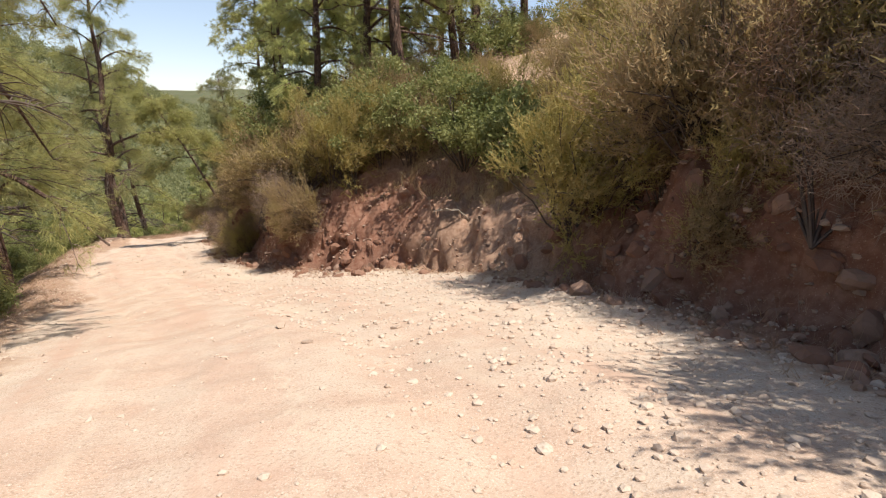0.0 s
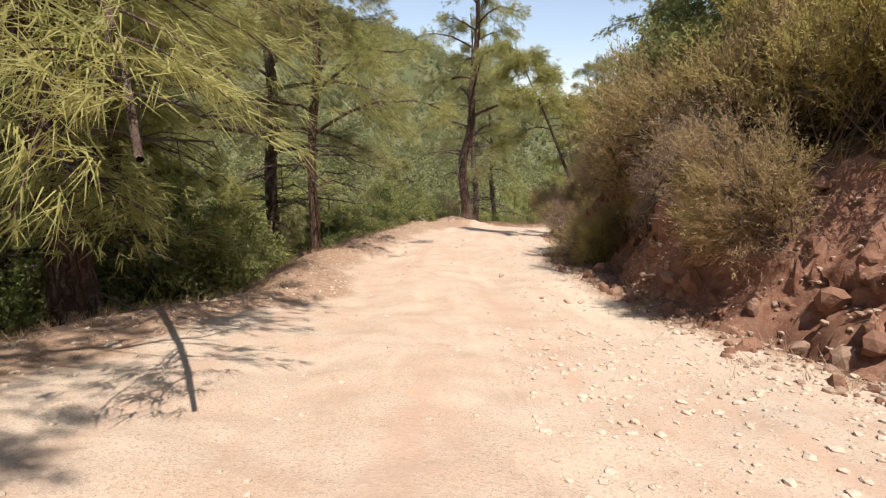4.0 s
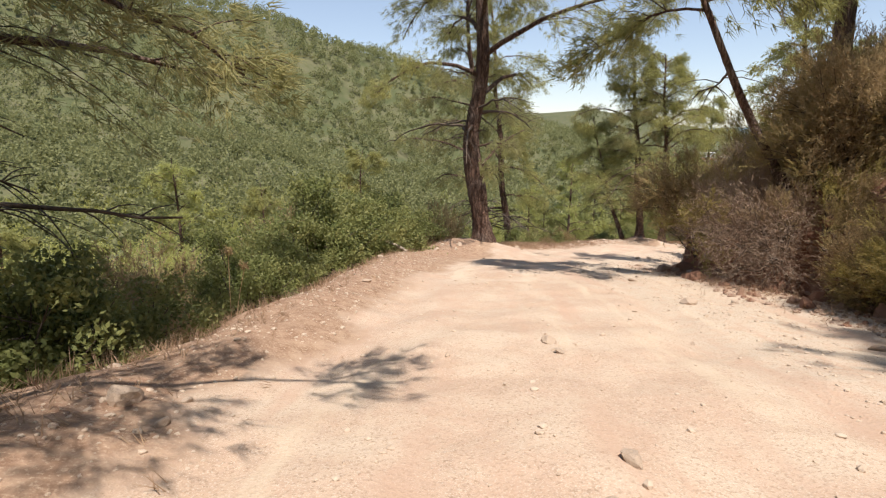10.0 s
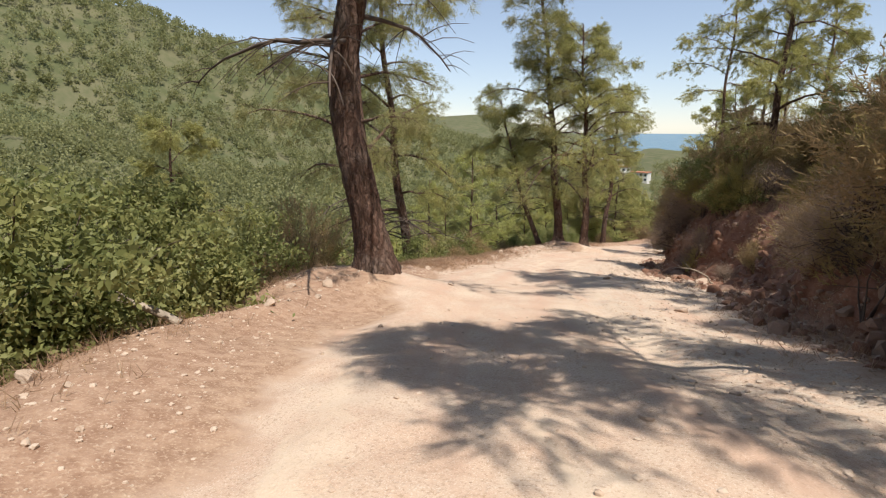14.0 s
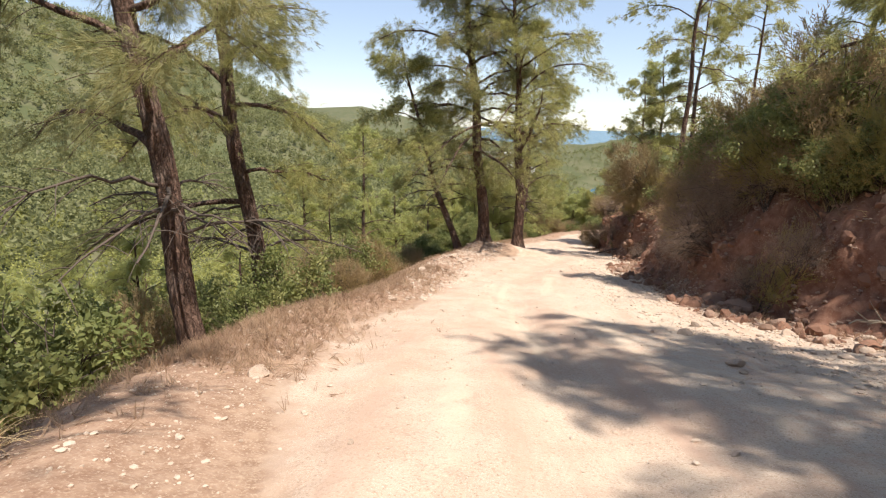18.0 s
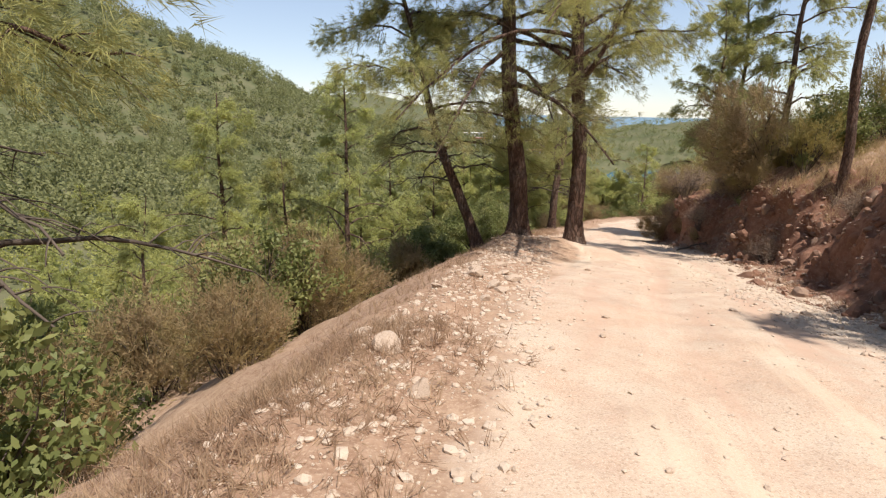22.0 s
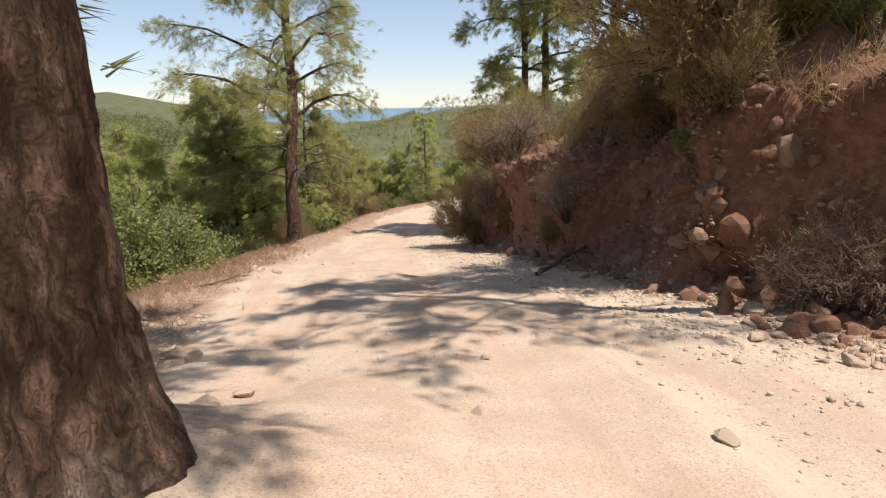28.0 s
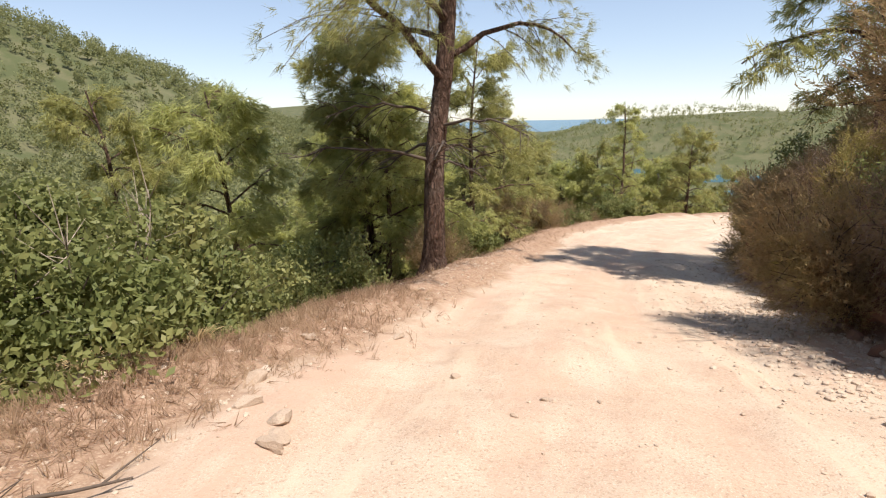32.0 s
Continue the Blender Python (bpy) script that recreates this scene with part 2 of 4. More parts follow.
def vnoise(x, y, seed=0):
    """Smooth noise from -1 to 1 on a square lattice of one unit."""
    x, y = np.asarray(x, float), np.asarray(y, float)
    ix, iy = np.floor(x), np.floor(y)
    u, v = x - ix, y - iy
    u, v = u * u * (3 - 2 * u), v * v * (3 - 2 * v)
    a, b = lattice(ix, iy, seed), lattice(ix + 1, iy, seed)
    c, d = lattice(ix, iy + 1, seed), lattice(ix + 1, iy + 1, seed)
    return 2 * ((a * (1 - u) + b * u) * (1 - v) + (c * (1 - u) + d * u) * v) - 1


def fbm(x, y, octaves=4, seed=0):
    return sum(vnoise(x * 2.03 ** k, y * 2.03 ** k, seed + k) * 0.5 ** k for k in range(octaves))


def smooth(v, a, b):
    t = np.clip((v - a) / (b - a), 0, 1)
    return t * t * (3 - 2 * t)


# the line along which the road is walked: x, y and the height of its surface
LINE = np.array([
    (8.5, -26.0, 5.4), (3.82, -11.07, 2.75), (1.86, -5.4, 1.5), (0.56, -1.61, 0.65), (-0.62, 2.2, -0.19), (-2.17, 5.44, -1.12), (-4.13, 8.46, -2.17),
    (-6.3, 11.32, -3.03), (-8.7, 14.01, -3.62), (-10.83, 16.9, -4.2), (-12.94, 19.81, -4.84), (-14.6, 23.03, -5.48),
    (-16.6, 25.97, -6.05), (-17.77, 29.28, -6.75), (-18.56, 32.79, -7.4), (-19.19, 36.34, -8.22), (-19.95, 39.85, -8.96),
    (-20.16, 43.42, -9.52), (-19.87, 47.01, -10.07), (-19.26, 50.56, -10.76), (-18.63, 54.1, -11.5), (-18.32, 57.67, -12.2),
    (-18.7, 61.24, -12.8), (-18.6, 68.0, -14.05), (-17.2, 76.0, -15.3), (-14.3, 84.0, -16.4), (-9.5, 91.0, -17.3), (-2.0, 96.5, -18.2), (8.0, 99.0, -19.2), (30.0, 99.0, -21.0)])
length = np.r_[0, np.cumsum(np.hypot(*np.diff(LINE[:, :2], axis=0).T))]
AT = np.arange(0, length[-1], 0.4)
dense = np.stack([np.interp(AT, length, LINE[:, k]) for k in range(3)], 1)
kernel = np.ones(9) / 9
for _ in range(2):
    padded = np.pad(dense, ((4, 4), (0, 0)), mode="edge")
    inner = np.stack([np.convolve(padded[:, k], kernel, "valid") for k in range(3)], 1)
    inner[:6], inner[-6:] = dense[:6], dense[-6:]
    dense = inner
STATION = AT - length[3] - 2.0
TANGENT = np.gradient(dense[:, :2], axis=0)
TANGENT /= np.linalg.norm(TANGENT, axis=1)[:, None]

LEFT = np.array([(-30, 3.6), (7, 3.3), (10, 3.6), (12.5, 3.4), (14.6, 2.4), (20, 2.2), (26, 2.2), (30, 2.2), (35, 2.4), (40, 2.4), (45, 2.05), (47, 1.75), (49, 1.5), (52, 1.8), (55, 2.3), (61, 3.4), (67, 3.4), (70.5, 2.9), (75, 2.3), (82, 2.1), (100, 3.0)])
RIGHT = np.array([(-30, 3.6), (1, 3.2), (5, 4.2), (9.5, 4.8), (11.5, 3.5), (15, 3.3), (18, 3.2), (21, 3.5), (24, 4.6), (26.5, 4.4), (28, 4.0), (31, 4.0), (35, 4.4), (40, 5.7), (44, 5.5), (47, 5.0), (51, 4.8), (55, 4.0), (58, 3.5), (62, 4.0), (67, 3.9), (73, 3.5), (80, 3.9), (84, 4.4), (100, 4.0)])
BANK = np.array([(-30, 2.0), (2, 1.8), (6, 1.4), (9, 1.3), (12, 1.8), (20, 2.3), (25, 1.9), (28, 1.7), (34, 1.5), (40, 2.0), (46, 2.3), (54, 2.4), (62, 2.6), (66, 2.4), (70, 2.1), (77, 1.6), (84, 1.0), (90, 0.5), (110, 0.3)])
HILL = np.array([(-30, 22), (20, 18), (34, 12), (44, 9), (56, 7), (62, 5.5), (67, 3.6), (74, 2.4), (82, 1.4), (90, 0.5), (110, 0.0)])


VERGE = np.array([(-30, 0.9), (14, 1.0), (28, 0.9), (32, 1.6), (36, 1.8), (40, 1.3), (50, 1.0), (56, 1.4), (59, 2.2), (64, 1.6), (70, 1.2), (100, 0.9)])
RUN = np.array([(-30, 0.7), (3, 0.8), (6.5, 1.3), (12, 1.3), (15, 0.65), (20, 0.65), (23, 1.1), (27, 0.95), (30, 0.65), (36, 0.75), (40, 1.05), (45, 0.85), (50, 0.75), (55, 1.0), (60, 0.95), (64, 0.45), (80, 0.42)])
MOUNDS = ((-19.25, 30.65, 0.36), (-19.63, 55.38, 0.36), (-21.2, 55.4, 0.3))  # earth heaped round the feet of the largest pines


def along(table, s):
    return np.interp(s, table[:, 0], table[:, 1])


def plan(x, y):
    """Station along the road, distance to its right and the height of its line, for places x, y."""
    x, y = np.ravel(np.asarray(x, float)), np.ravel(np.asarray(y, float))
    s, d, z = np.empty_like(x), np.empty_like(x), np.empty_like(x)
    for a in range(0, len(x), 20000):
        b = slice(a, a + 20000)
        dx, dy = x[b, None] - dense[None, :, 0], y[b, None] - dense[None, :, 1]
        k = np.argmin(dx * dx + dy * dy, axis=1)
        i = np.arange(len(k))
        ex, ey = dx[i, k], dy[i, k]
        t = TANGENT[k]
        go = np.clip(ex * t[:, 0] + ey * t[:, 1], -0.2, 0.2)
        s[b] = STATION[k] + go
        side = ex * t[:, 1] - ey * t[:, 0]
        d[b] = np.sign(side) * np.hypot(ex, ey)
        z[b] = np.interp(s[b], STATION, dense[:, 2])
    return s, d, z


# far land: heights on rings about one centre, by bearing (degrees to the left of north)
BEARING = np.array([-180, -90, -40, -26, -12, 5, 20, 30, 42, 57, 90, 140, 180])
RINGS = np.array([90, 230, 380, 520, 2200])
FAR = np.array([
    (12, 14, -4, -22, -26, -29, -33, -37, -38, -36, -30, -10, 8),
    (30, 40, 5, -51, -53, -44, -41, -39, -32, -20, -8, 5, 20),
    (40, 50, 0, -52, -55, -36, -20, 9, 42, 72, 76, 50, 40),
    (40, 50, -10, -15, -19, -47, -30, -8, 30, 60, 70, 50, 40),
    (-70, -70, -70, -70, -70, -70, 35, 25, -20, -20, -20, -70, -70)])


def far_height(x, y):
    px, py = x + 18.0, y - 45.0
    r, bearing = np.hypot(px, py), np.degrees(np.arctan2(-px, py))
    values = np.stack([np.interp(bearing, BEARING, row) for row in FAR])
    k = np.clip(np.searchsorted(RINGS, r) - 1, 0, 3)
    u = np.clip((r - RINGS[k]) / (RINGS[k + 1] - RINGS[k]), 0, 1)
    u = u * u * (3 - 2 * u)
    i = np.arange(len(r))
    z = values[k, i] * (1 - u) + values[k + 1, i] * u
    return z + 9 * fbm(x / 90, y / 90, 4, 5) * np.clip((r - 60) / 200, 0, 1)


def ground_height(x, y, masks=False):
    """Heights of the ground, and what lies where on it if masks is set."""
    x, y = np.ravel(np.asarray(x, float)), np.ravel(np.asarray(y, float))
    s, d, zr = plan(x, y)
    wob = 0.22 * vnoise(s / 1.9, s * 0, 3) + 0.12 * vnoise(s / 0.6, s * 0, 4)
    e = -d - (along(LEFT, s) + wob)
    r = d - (along(RIGHT, s) + 0.35 * vnoise(s / 1.5, s * 0 + 9, 8))
    hb, hill, run = along(BANK, s), along(HILL, s), along(RUN, s)
    z = zr + 0.036 * fbm(x / 1.3, y / 1.3, 4, 11) + 0.018 * fbm(x / 0.35, y / 0.35, 2, 12)
    sway = 0.25 * vnoise(s / 6.0, s * 0, 51)
    deep = 0.6 + 0.6 * vnoise(s / 4.0, s * 0, 52)
    z = z - 0.055 * np.exp(-((d + 0.9 + sway) / 0.35) ** 2) - 0.075 * deep * np.exp(-((d - 1.1 - sway) / 0.36) ** 2) - 0.05 * (1.2 - deep) * np.exp(-((d - 2.1 + sway) / 0.2) ** 2)
    z = z + 0.03 * np.exp(-((d - 0.1 - sway) / 0.5) ** 2) * vnoise(s / 1.1, d / 0.7, 53)
    z = z - 0.05 * np.exp(-((r + 0.8) / 0.5) ** 2)
    z = z + 0.10 * np.exp(-((e + 0.35) / 0.4) ** 2)
    out = np.maximum(e, 0)
    soft = out * out / (out + 0.5)
    z = z - 22 * (1 - np.exp(-0.68 * soft / 22)) + np.clip(out, 0, 6) * 0.06 * fbm(x / 2.2, y / 2.2, 4, 21)
    for mx, my, high in MOUNDS:
        z = z + high * np.exp(-((x - mx) ** 2 + (y - my) ** 2) / 1.25 ** 2)
    up = np.maximum(r, 0)
    lump = fbm(x / 1.6, y / 1.6, 4, 31)
    rough = smooth(r, -0.1, 0.7)
    face = hb * smooth(r + 0.26 * lump * rough, 0, run * hb + 0.1)
    above = np.maximum(up - 0.9 * run * hb, 0)
    slope = hill * (1 - np.exp(-0.62 * above / np.maximum(hill, 0.2)))
    ridge = np.abs(fbm(x / 0.55, y / 0.55, 3, 41))
    cracks = np.abs(fbm(x / 0.24, y / 0.24, 2, 43))
    bare = 1 - smooth(r, hb, 2 * hb)
    z = z + face + slope + rough * (0.26 * lump - (0.32 * ridge + 0.24 * cracks) * bare)
    off = np.abs(d)
    t = smooth(off, 26, 95)
    z = z * (1 - t) + far_height(x, y) * t
    if not masks:
        return z
    verge = along(VERGE, s)
    road = (1 - smooth(e, -verge - 0.45, -verge + 0.45)) * (1 - smooth(r, -0.7, 0.15))
    bank = smooth(r, -0.25, 0.3) * (1 - smooth(r, 1.1 * run * hb, 1.1 * run * hb + 1.6)) + 0.28 * smooth(e, -verge - 0.3, -0.5 * verge) * (1 - smooth(e, 0.4, 2.5))
    bank = bank * (1 - 0.55 * smooth(s, 4.5, 6.5) * (1 - smooth(s, 10.0, 11.5)))
    gravel = np.clip(smooth(d, 1.6, 2.6) + smooth(-d, 1.2, 2.0) * 0.7, 0, 1)
    wild = smooth(off, 12, 30)
    return z, road, np.clip(bank, 0, 1), gravel, wild, s, d


LEAN = np.array([(-30, 0.3), (2, 0.4), (6, 0.1), (11, 0.15), (14, 0.5), (20, 0.4), (24, 0.1), (30, 0.35), (36, 0.25), (42, 0.35), (47, 0.5), (54, 0.3), (58, 0.3), (63, 0.35), (66, 0.65), (75, 0.65), (82, 0.3)])


def bank_shift(x, y, z):
    """How far the face of the bank leans out over its foot, in lumps and layers: the shift in x and y."""
    x, y, z = (np.ravel(np.asarray(v, float)) for v in (x, y, z))
    s, d, _ = plan(x, y)
    r = d - (along(RIGHT, s) + 0.35 * vnoise(s / 1.5, s * 0 + 9, 8))
    deep = along(RUN, s) * along(BANK, s) + 0.1
    out = along(LEAN, s) * (0.75 + 0.6 * vnoise(s / 1.7, s * 0, 61)) * smooth(r, 0.2 * deep, 0.85 * deep)
    out = out + smooth(r, 0.0, 0.3 * deep) * (0.24 * vnoise(s / 0.8, z * 1.9, 62) + 0.10 * vnoise(s / 0.33, z * 6.0, 63))
    out = out * (1 - smooth(r, 1.1 * deep, 1.1 * deep + 2.0))
    tx, ty = np.interp(s, STATION, TANGENT[:, 0]), np.interp(s, STATION, TANGENT[:, 1])
    n = np.hypot(tx, ty)
    return -out * ty / n, out * tx / n


def crest(s):
    """How far behind its foot the bank has its edge."""
    return along(RUN, s) * along(BANK, s) + 0.1


def on_ground(x, y):
    return float(ground_height([x], [y])[0])


def surface(x, y):
    """The point of the ground that grows out of the plan at x, y."""
    z = on_ground(x, y)
    dx, dy = bank_shift([x], [y], [z])
    return x + float(dx[0]), y + float(dy[0]), z


def place(s, d):
    """World x, y at a station and a distance to the right of the line."""
    x, y = np.interp(s, STATION, dense[:, 0]), np.interp(s, STATION, dense[:, 1])
    tx, ty = np.interp(s, STATION, TANGENT[:, 0]), np.interp(s, STATION, TANGENT[:, 1])
    n = math.hypot(tx, ty)
    return x + d * ty / n, y - d * tx / n


# ---------------------------------------------------------------- mesh helpers
def make_mesh(name, verts, faces, material, flat=False):
    """A mesh from an array of corners and one of triangles or quads."""
    verts, faces = np.asarray(verts, np.float32), np.asarray(faces, np.int32)
    me = bpy.data.meshes.new(name)
    n = faces.shape[1]
    me.vertices.add(len(verts))
    me.vertices.foreach_set("co", verts.ravel())
    me.loops.add(faces.size)
    me.loops.foreach_set("vertex_index", faces.ravel())
    me.polygons.add(len(faces))
    me.polygons.foreach_set("loop_start", np.arange(0, faces.size, n, dtype=np.int32))
    me.update(calc_edges=True)
    me.polygons.foreach_set("use_smooth", np.full(len(faces), not flat))
    me.materials.append(material)
    me.validate()
    return me


def part(name, me, parent, label=""):
    ob = new(name, me)
    ob.parent = parent
    return tagged(ob, label)


def tube(points, radii, sides, closed_tip=True, wobble=0.0, rng=None):
    """A bent tapered tube: corners and quads."""
    p, r = np.asarray(points, float), np.asarray(radii, float)
    t = np.gradient(p, axis=0)
    t /= np.linalg.norm(t, axis=1)[:, None] + 1e-9
    ref = np.array((0.31, 0.17, 0.93)) if abs(t[0, 2]) < 0.9 else np.array((0.93, 0.31, 0.17))
    a = np.cross(t, ref)
    a /= np.linalg.norm(a, axis=1)[:, None]
    b = np.cross(t, a)
    angle = np.arange(sides) / sides * 2 * np.pi
    ring = a[:, None] * np.cos(angle)[None, :, None] + b[:, None] * np.sin(angle)[None, :, None]
    radius = np.repeat(r[:, None], sides, 1)
    if wobble and rng is not None:
        radius = radius * (1 + wobble * rng.uniform(-1, 1, radius.shape))
    v = (p[:, None] + ring * radius[..., None]).reshape(-1, 3)
    k = np.arange(len(p) - 1)[:, None] * sides
    j = np.arange(sides)[None]
    f = np.stack([k + j, k + (j + 1) % sides, k + sides + (j + 1) % sides, k + sides + j], -1).reshape(-1, 4)
    return v, f


def joined(pieces):
    verts, faces, base = [], [], 0
    for v, f in pieces:
        verts.append(v)
        faces.append(f + base)
        base += len(v)
    return np.concatenate(verts), np.concatenate(faces)


def blades(centres, ways, count, long, wide, spread, droop, rng):
    """Thin leaves: count triangles that fan out from each centre along its way."""
    n = len(centres)
    c = np.repeat(centres, count, 0)
    w = np.repeat(ways, count, 0) + rng.normal(0, spread, (n * count, 3))
    w[:, 2] -= droop
    w /= np.linalg.norm(w, axis=1)[:, None] + 1e-9
    side = np.cross(w, rng.normal(size=w.shape))
    side /= np.linalg.norm(side, axis=1)[:, None] + 1e-9
    size = long * rng.uniform(0.7, 1.25, (n * count, 1))
    c = c + rng.normal(0, long * 0.12, c.shape)
    v = np.stack([c - side * wide, c + side * wide, c + w * size], 1).reshape(-1, 3)
    return v, np.arange(len(v)).reshape(-1, 3)


# ---------------------------------------------------------------- pine trees
def pine_shapes(seed, height, radius, bend, first, limbs, bare, reach, twigs, tufts, count, sides=14, rings=40, long=0.17, wide=0.006, needles=None, bark=None, lean=(0, 0), whole=False, kick=(0, 0, 3)):
    """The meshes of one pine: trunk, limbs and crown, its foot at the origin."""
    rng = np.random.default_rng(seed)
    h = np.linspace(-0.5, height, rings)
    u = np.clip(h / height, 0, 1)
    axis = np.stack([lean[0] * u * height + bend[0] * np.sin(u * 3.0) + 0.05 * np.sin(h * 1.3 + seed), lean[1] * u * height + bend[1] * np.sin(u * 3.4) + 0.05 * np.cos(h * 1.1 + seed), h], 1)
    axis[:, :2] += np.array(kick[:2])[None] * np.exp(-((h - kick[2]) / 1.7) ** 2)[:, None]
    r = radius * (1 - 0.86 * u ** 1.1) * (1 + 0.6 * np.exp(-np.maximum(h, 0) / 0.3) + 0.02 * np.sin(h * 5))
    trunk = tube(axis, r, sides, wobble=0.075, rng=rng)
    meshes = {"limb": []}
    wood = [trunk]
    tips, ways = [], []
    for k in range(limbs + bare):
        dead = k >= limbs
        q = (k + 0.5) / limbs if not dead else 0
        hh = first + (height * 0.97 - first) * q ** 0.85 if not dead else rng.uniform(0.65, 1.05) * first + 0.2
        turn = k * 2.4 + rng.uniform(-0.5, 0.5) + seed
        out = reach * (1.0 - 0.72 * q) * rng.uniform(0.5, 1.2) if not dead else reach * rng.uniform(0.35, 0.75)
        rise = rng.uniform(-0.05, 0.75) + 0.6 * q if not dead else rng.uniform(-0.1, 0.4)
        n = 9
        g = np.linspace(0, 1, n)
        start = np.array([np.interp(hh, h, axis[:, i]) for i in range(3)])
        sway = rng.uniform(-0.35, 0.35)
        dirs = np.array((math.cos(turn), math.sin(turn)))
        side = np.array((-dirs[1], dirs[0]))
        flat = dirs[None] * (g * out)[:, None] + side[None] * (sway * out * g ** 2)[:, None]
        lift = out * (rise * g - (rng.uniform(0.2, 0.75) if not dead else 0.32) * g ** 2.2) + 0.03 * rng.normal(size=n)
        lift = np.maximum(lift, -max(hh - 2.1, 0.25) * (0.4 + 0.6 * g))
        line = start + np.column_stack([flat, lift])
        lr = np.interp(hh, h, r)
        thick = min(lr * 0.42, (0.010 if dead else 0.018) * out + 0.010) * (1 - 0.85 * g) + 0.005
        pieces = [tube(line, thick, 6)]
        many = twigs if not dead else max(3, twigs // 2)
        for m in range(many):
            f = rng.uniform(0.25 if not dead else 0.35, 1.0)
            base = np.array([np.interp(f, g, line[:, i]) for i in range(3)])
            a2 = turn + rng.choice((-1, 1)) * rng.uniform(0.3, 1.2)
            tl = (0.25 + 0.34 * out * (1.15 - f)) * rng.uniform(0.6, 1.3)
            gg = np.linspace(0, 1, 4)[:, None]
            tw = base + np.array((math.cos(a2), math.sin(a2), 0))[None] * gg * tl + np.array((0, 0, 1.0))[None] * (gg * rng.uniform(-0.45, 0.75) - 0.45 * gg ** 2) * tl
            pieces.append(tube(tw, np.linspace(0.012, 0.004, 4), 3))
            if not dead:
                at = rng.uniform(0.3, 1.05, tufts)
                tips.append(np.stack([np.interp(at, gg[:, 0], tw[:, i]) for i in range(3)], 1) + rng.normal(0, 0.13, (tufts, 3)) - np.array((0, 0, 0.06)))
                ways.append(np.repeat((tw[-1] - tw[0])[None] / (tl + 1e-6), tufts, 0))
        if whole:
            wood += pieces
        else:
            meshes["limb"].append(make_mesh("limb", *joined(pieces), TWIG if dead else (bark or BARK)))
    meshes["trunk"] = make_mesh("trunk", *joined(wood), bark or BARK)
    tips, ways = np.concatenate(tips), np.concatenate(ways)
    meshes["crown"] = make_mesh("crown", *blades(tips, ways, count, long, wide, 0.55, 0.18, rng), needles or NEEDLES, flat=True)
    return meshes


def stand_pine(meshes, x, y, turn, scale, label, sink=0.0, z=None):
    tree = new("pine_tree")
    for me in (meshes["trunk"], *meshes["limb"], meshes["crown"]):
        part(me.name.split(".")[0], me, tree)
    tree.matrix_basis = Matrix.Translation((x, y, (on_ground(x, y) if z is None else z) - sink)) @ Matrix.Rotation(turn, 4, "Z") @ Matrix.Diagonal((scale, scale, scale, 1))
    return tagged(tree, label, "tree", "pine trees along the road")


def roots(tree, x, y, radius, bark, seed):
    """Bared roots that run out from the foot of a trunk and dive into the earth."""
    rng = np.random.default_rng(seed + 900)
    foot = on_ground(x, y) - 0.05
    for k in range(5):
        a, long = k * 1.26 + rng.uniform(-0.3, 0.3), rng.uniform(0.4, 0.95)
        g = np.linspace(0, 1, 9)
        turn = a + 0.5 * rng.uniform(-1, 1) * g
        out = radius * 0.7 + long * g
        px, py = np.cos(turn) * out, np.sin(turn) * out
        z = ground_height(x + px, y + py) - foot + 0.12 * (1 - g) ** 3 - 0.03 - 0.10 * g ** 2
        part("root", make_mesh("root", *tube(np.stack([px, py, z], 1), radius * (0.30 * (1 - g) ** 1.3 + 0.06), 9, wobble=0.12, rng=rng), bark), tree)


# ---------------------------------------------------------------- ground
def spread(a, b, step, low, high):
    """Grid lines: even from a to b, then wider and wider out to low and high."""
    core = list(np.arange(a, b, step))
    before, after, g = [], [], step
    x = a
    while x > low:
        g *= 1.16
        x -= g
        before.append(x)
    x, g = core[-1], step
    while x < high:
        g *= 1.16
        x += g
        after.append(x)
    return np.array(before[::-1] + core + after)


gx = spread(-29.0, 8.0, 0.105, -2300, 2300)
gy = spread(-8.0, 88.0, 0.115, -2300, 2300)
X, Y = np.meshgrid(gx, gy)
Z, road_mask, bank_mask, gravel_mask, wild_mask, run_along, run_across = ground_height(X, Y, True)
lean_x, lean_y = bank_shift(X, Y, Z)
nx, ny = len(gx), len(gy)
k = (np.arange(ny - 1)[:, None] * nx + np.arange(nx - 1)[None]).ravel()
ground = new("ground", make_mesh("ground", np.stack([X.ravel() + lean_x, Y.ravel() + lean_y, Z], 1), np.stack([k, k + 1, k + nx + 1, k + nx], 1), EARTH))
for key, values in (("road", road_mask), ("bank", bank_mask), ("gravel", gravel_mask), ("wild", wild_mask), ("along_road", run_along), ("across_road", run_across)):
    ground.data.attributes.new(key, "FLOAT", "POINT").data.foreach_set("value", values.astype(np.float32))
tagged(ground, "dusty beige dirt road cut into a red earth hillside", "ground", kind="structure")

w = Nodes("sea water")
sea_normal = w.bump(w.noise(0.25, 6), 0.25, 0.5)
SEA = w.finish(w.principled((0.012, 0.10, 0.16), 0.22, sea_normal, 0.5))
ring = np.array([(4800 * math.cos(a), 4800 * math.sin(a), -50.0) for a in np.linspace(0, 2 * np.pi, 96, endpoint=False)] + [(0, 0, -50.0)])
water = new("water", make_mesh("water", ring, np.array([(i, (i + 1) % 96, 96) for i in range(96)]), SEA))
tagged(water, "blue sea and teal bay below the hills", "sea", kind="structure")

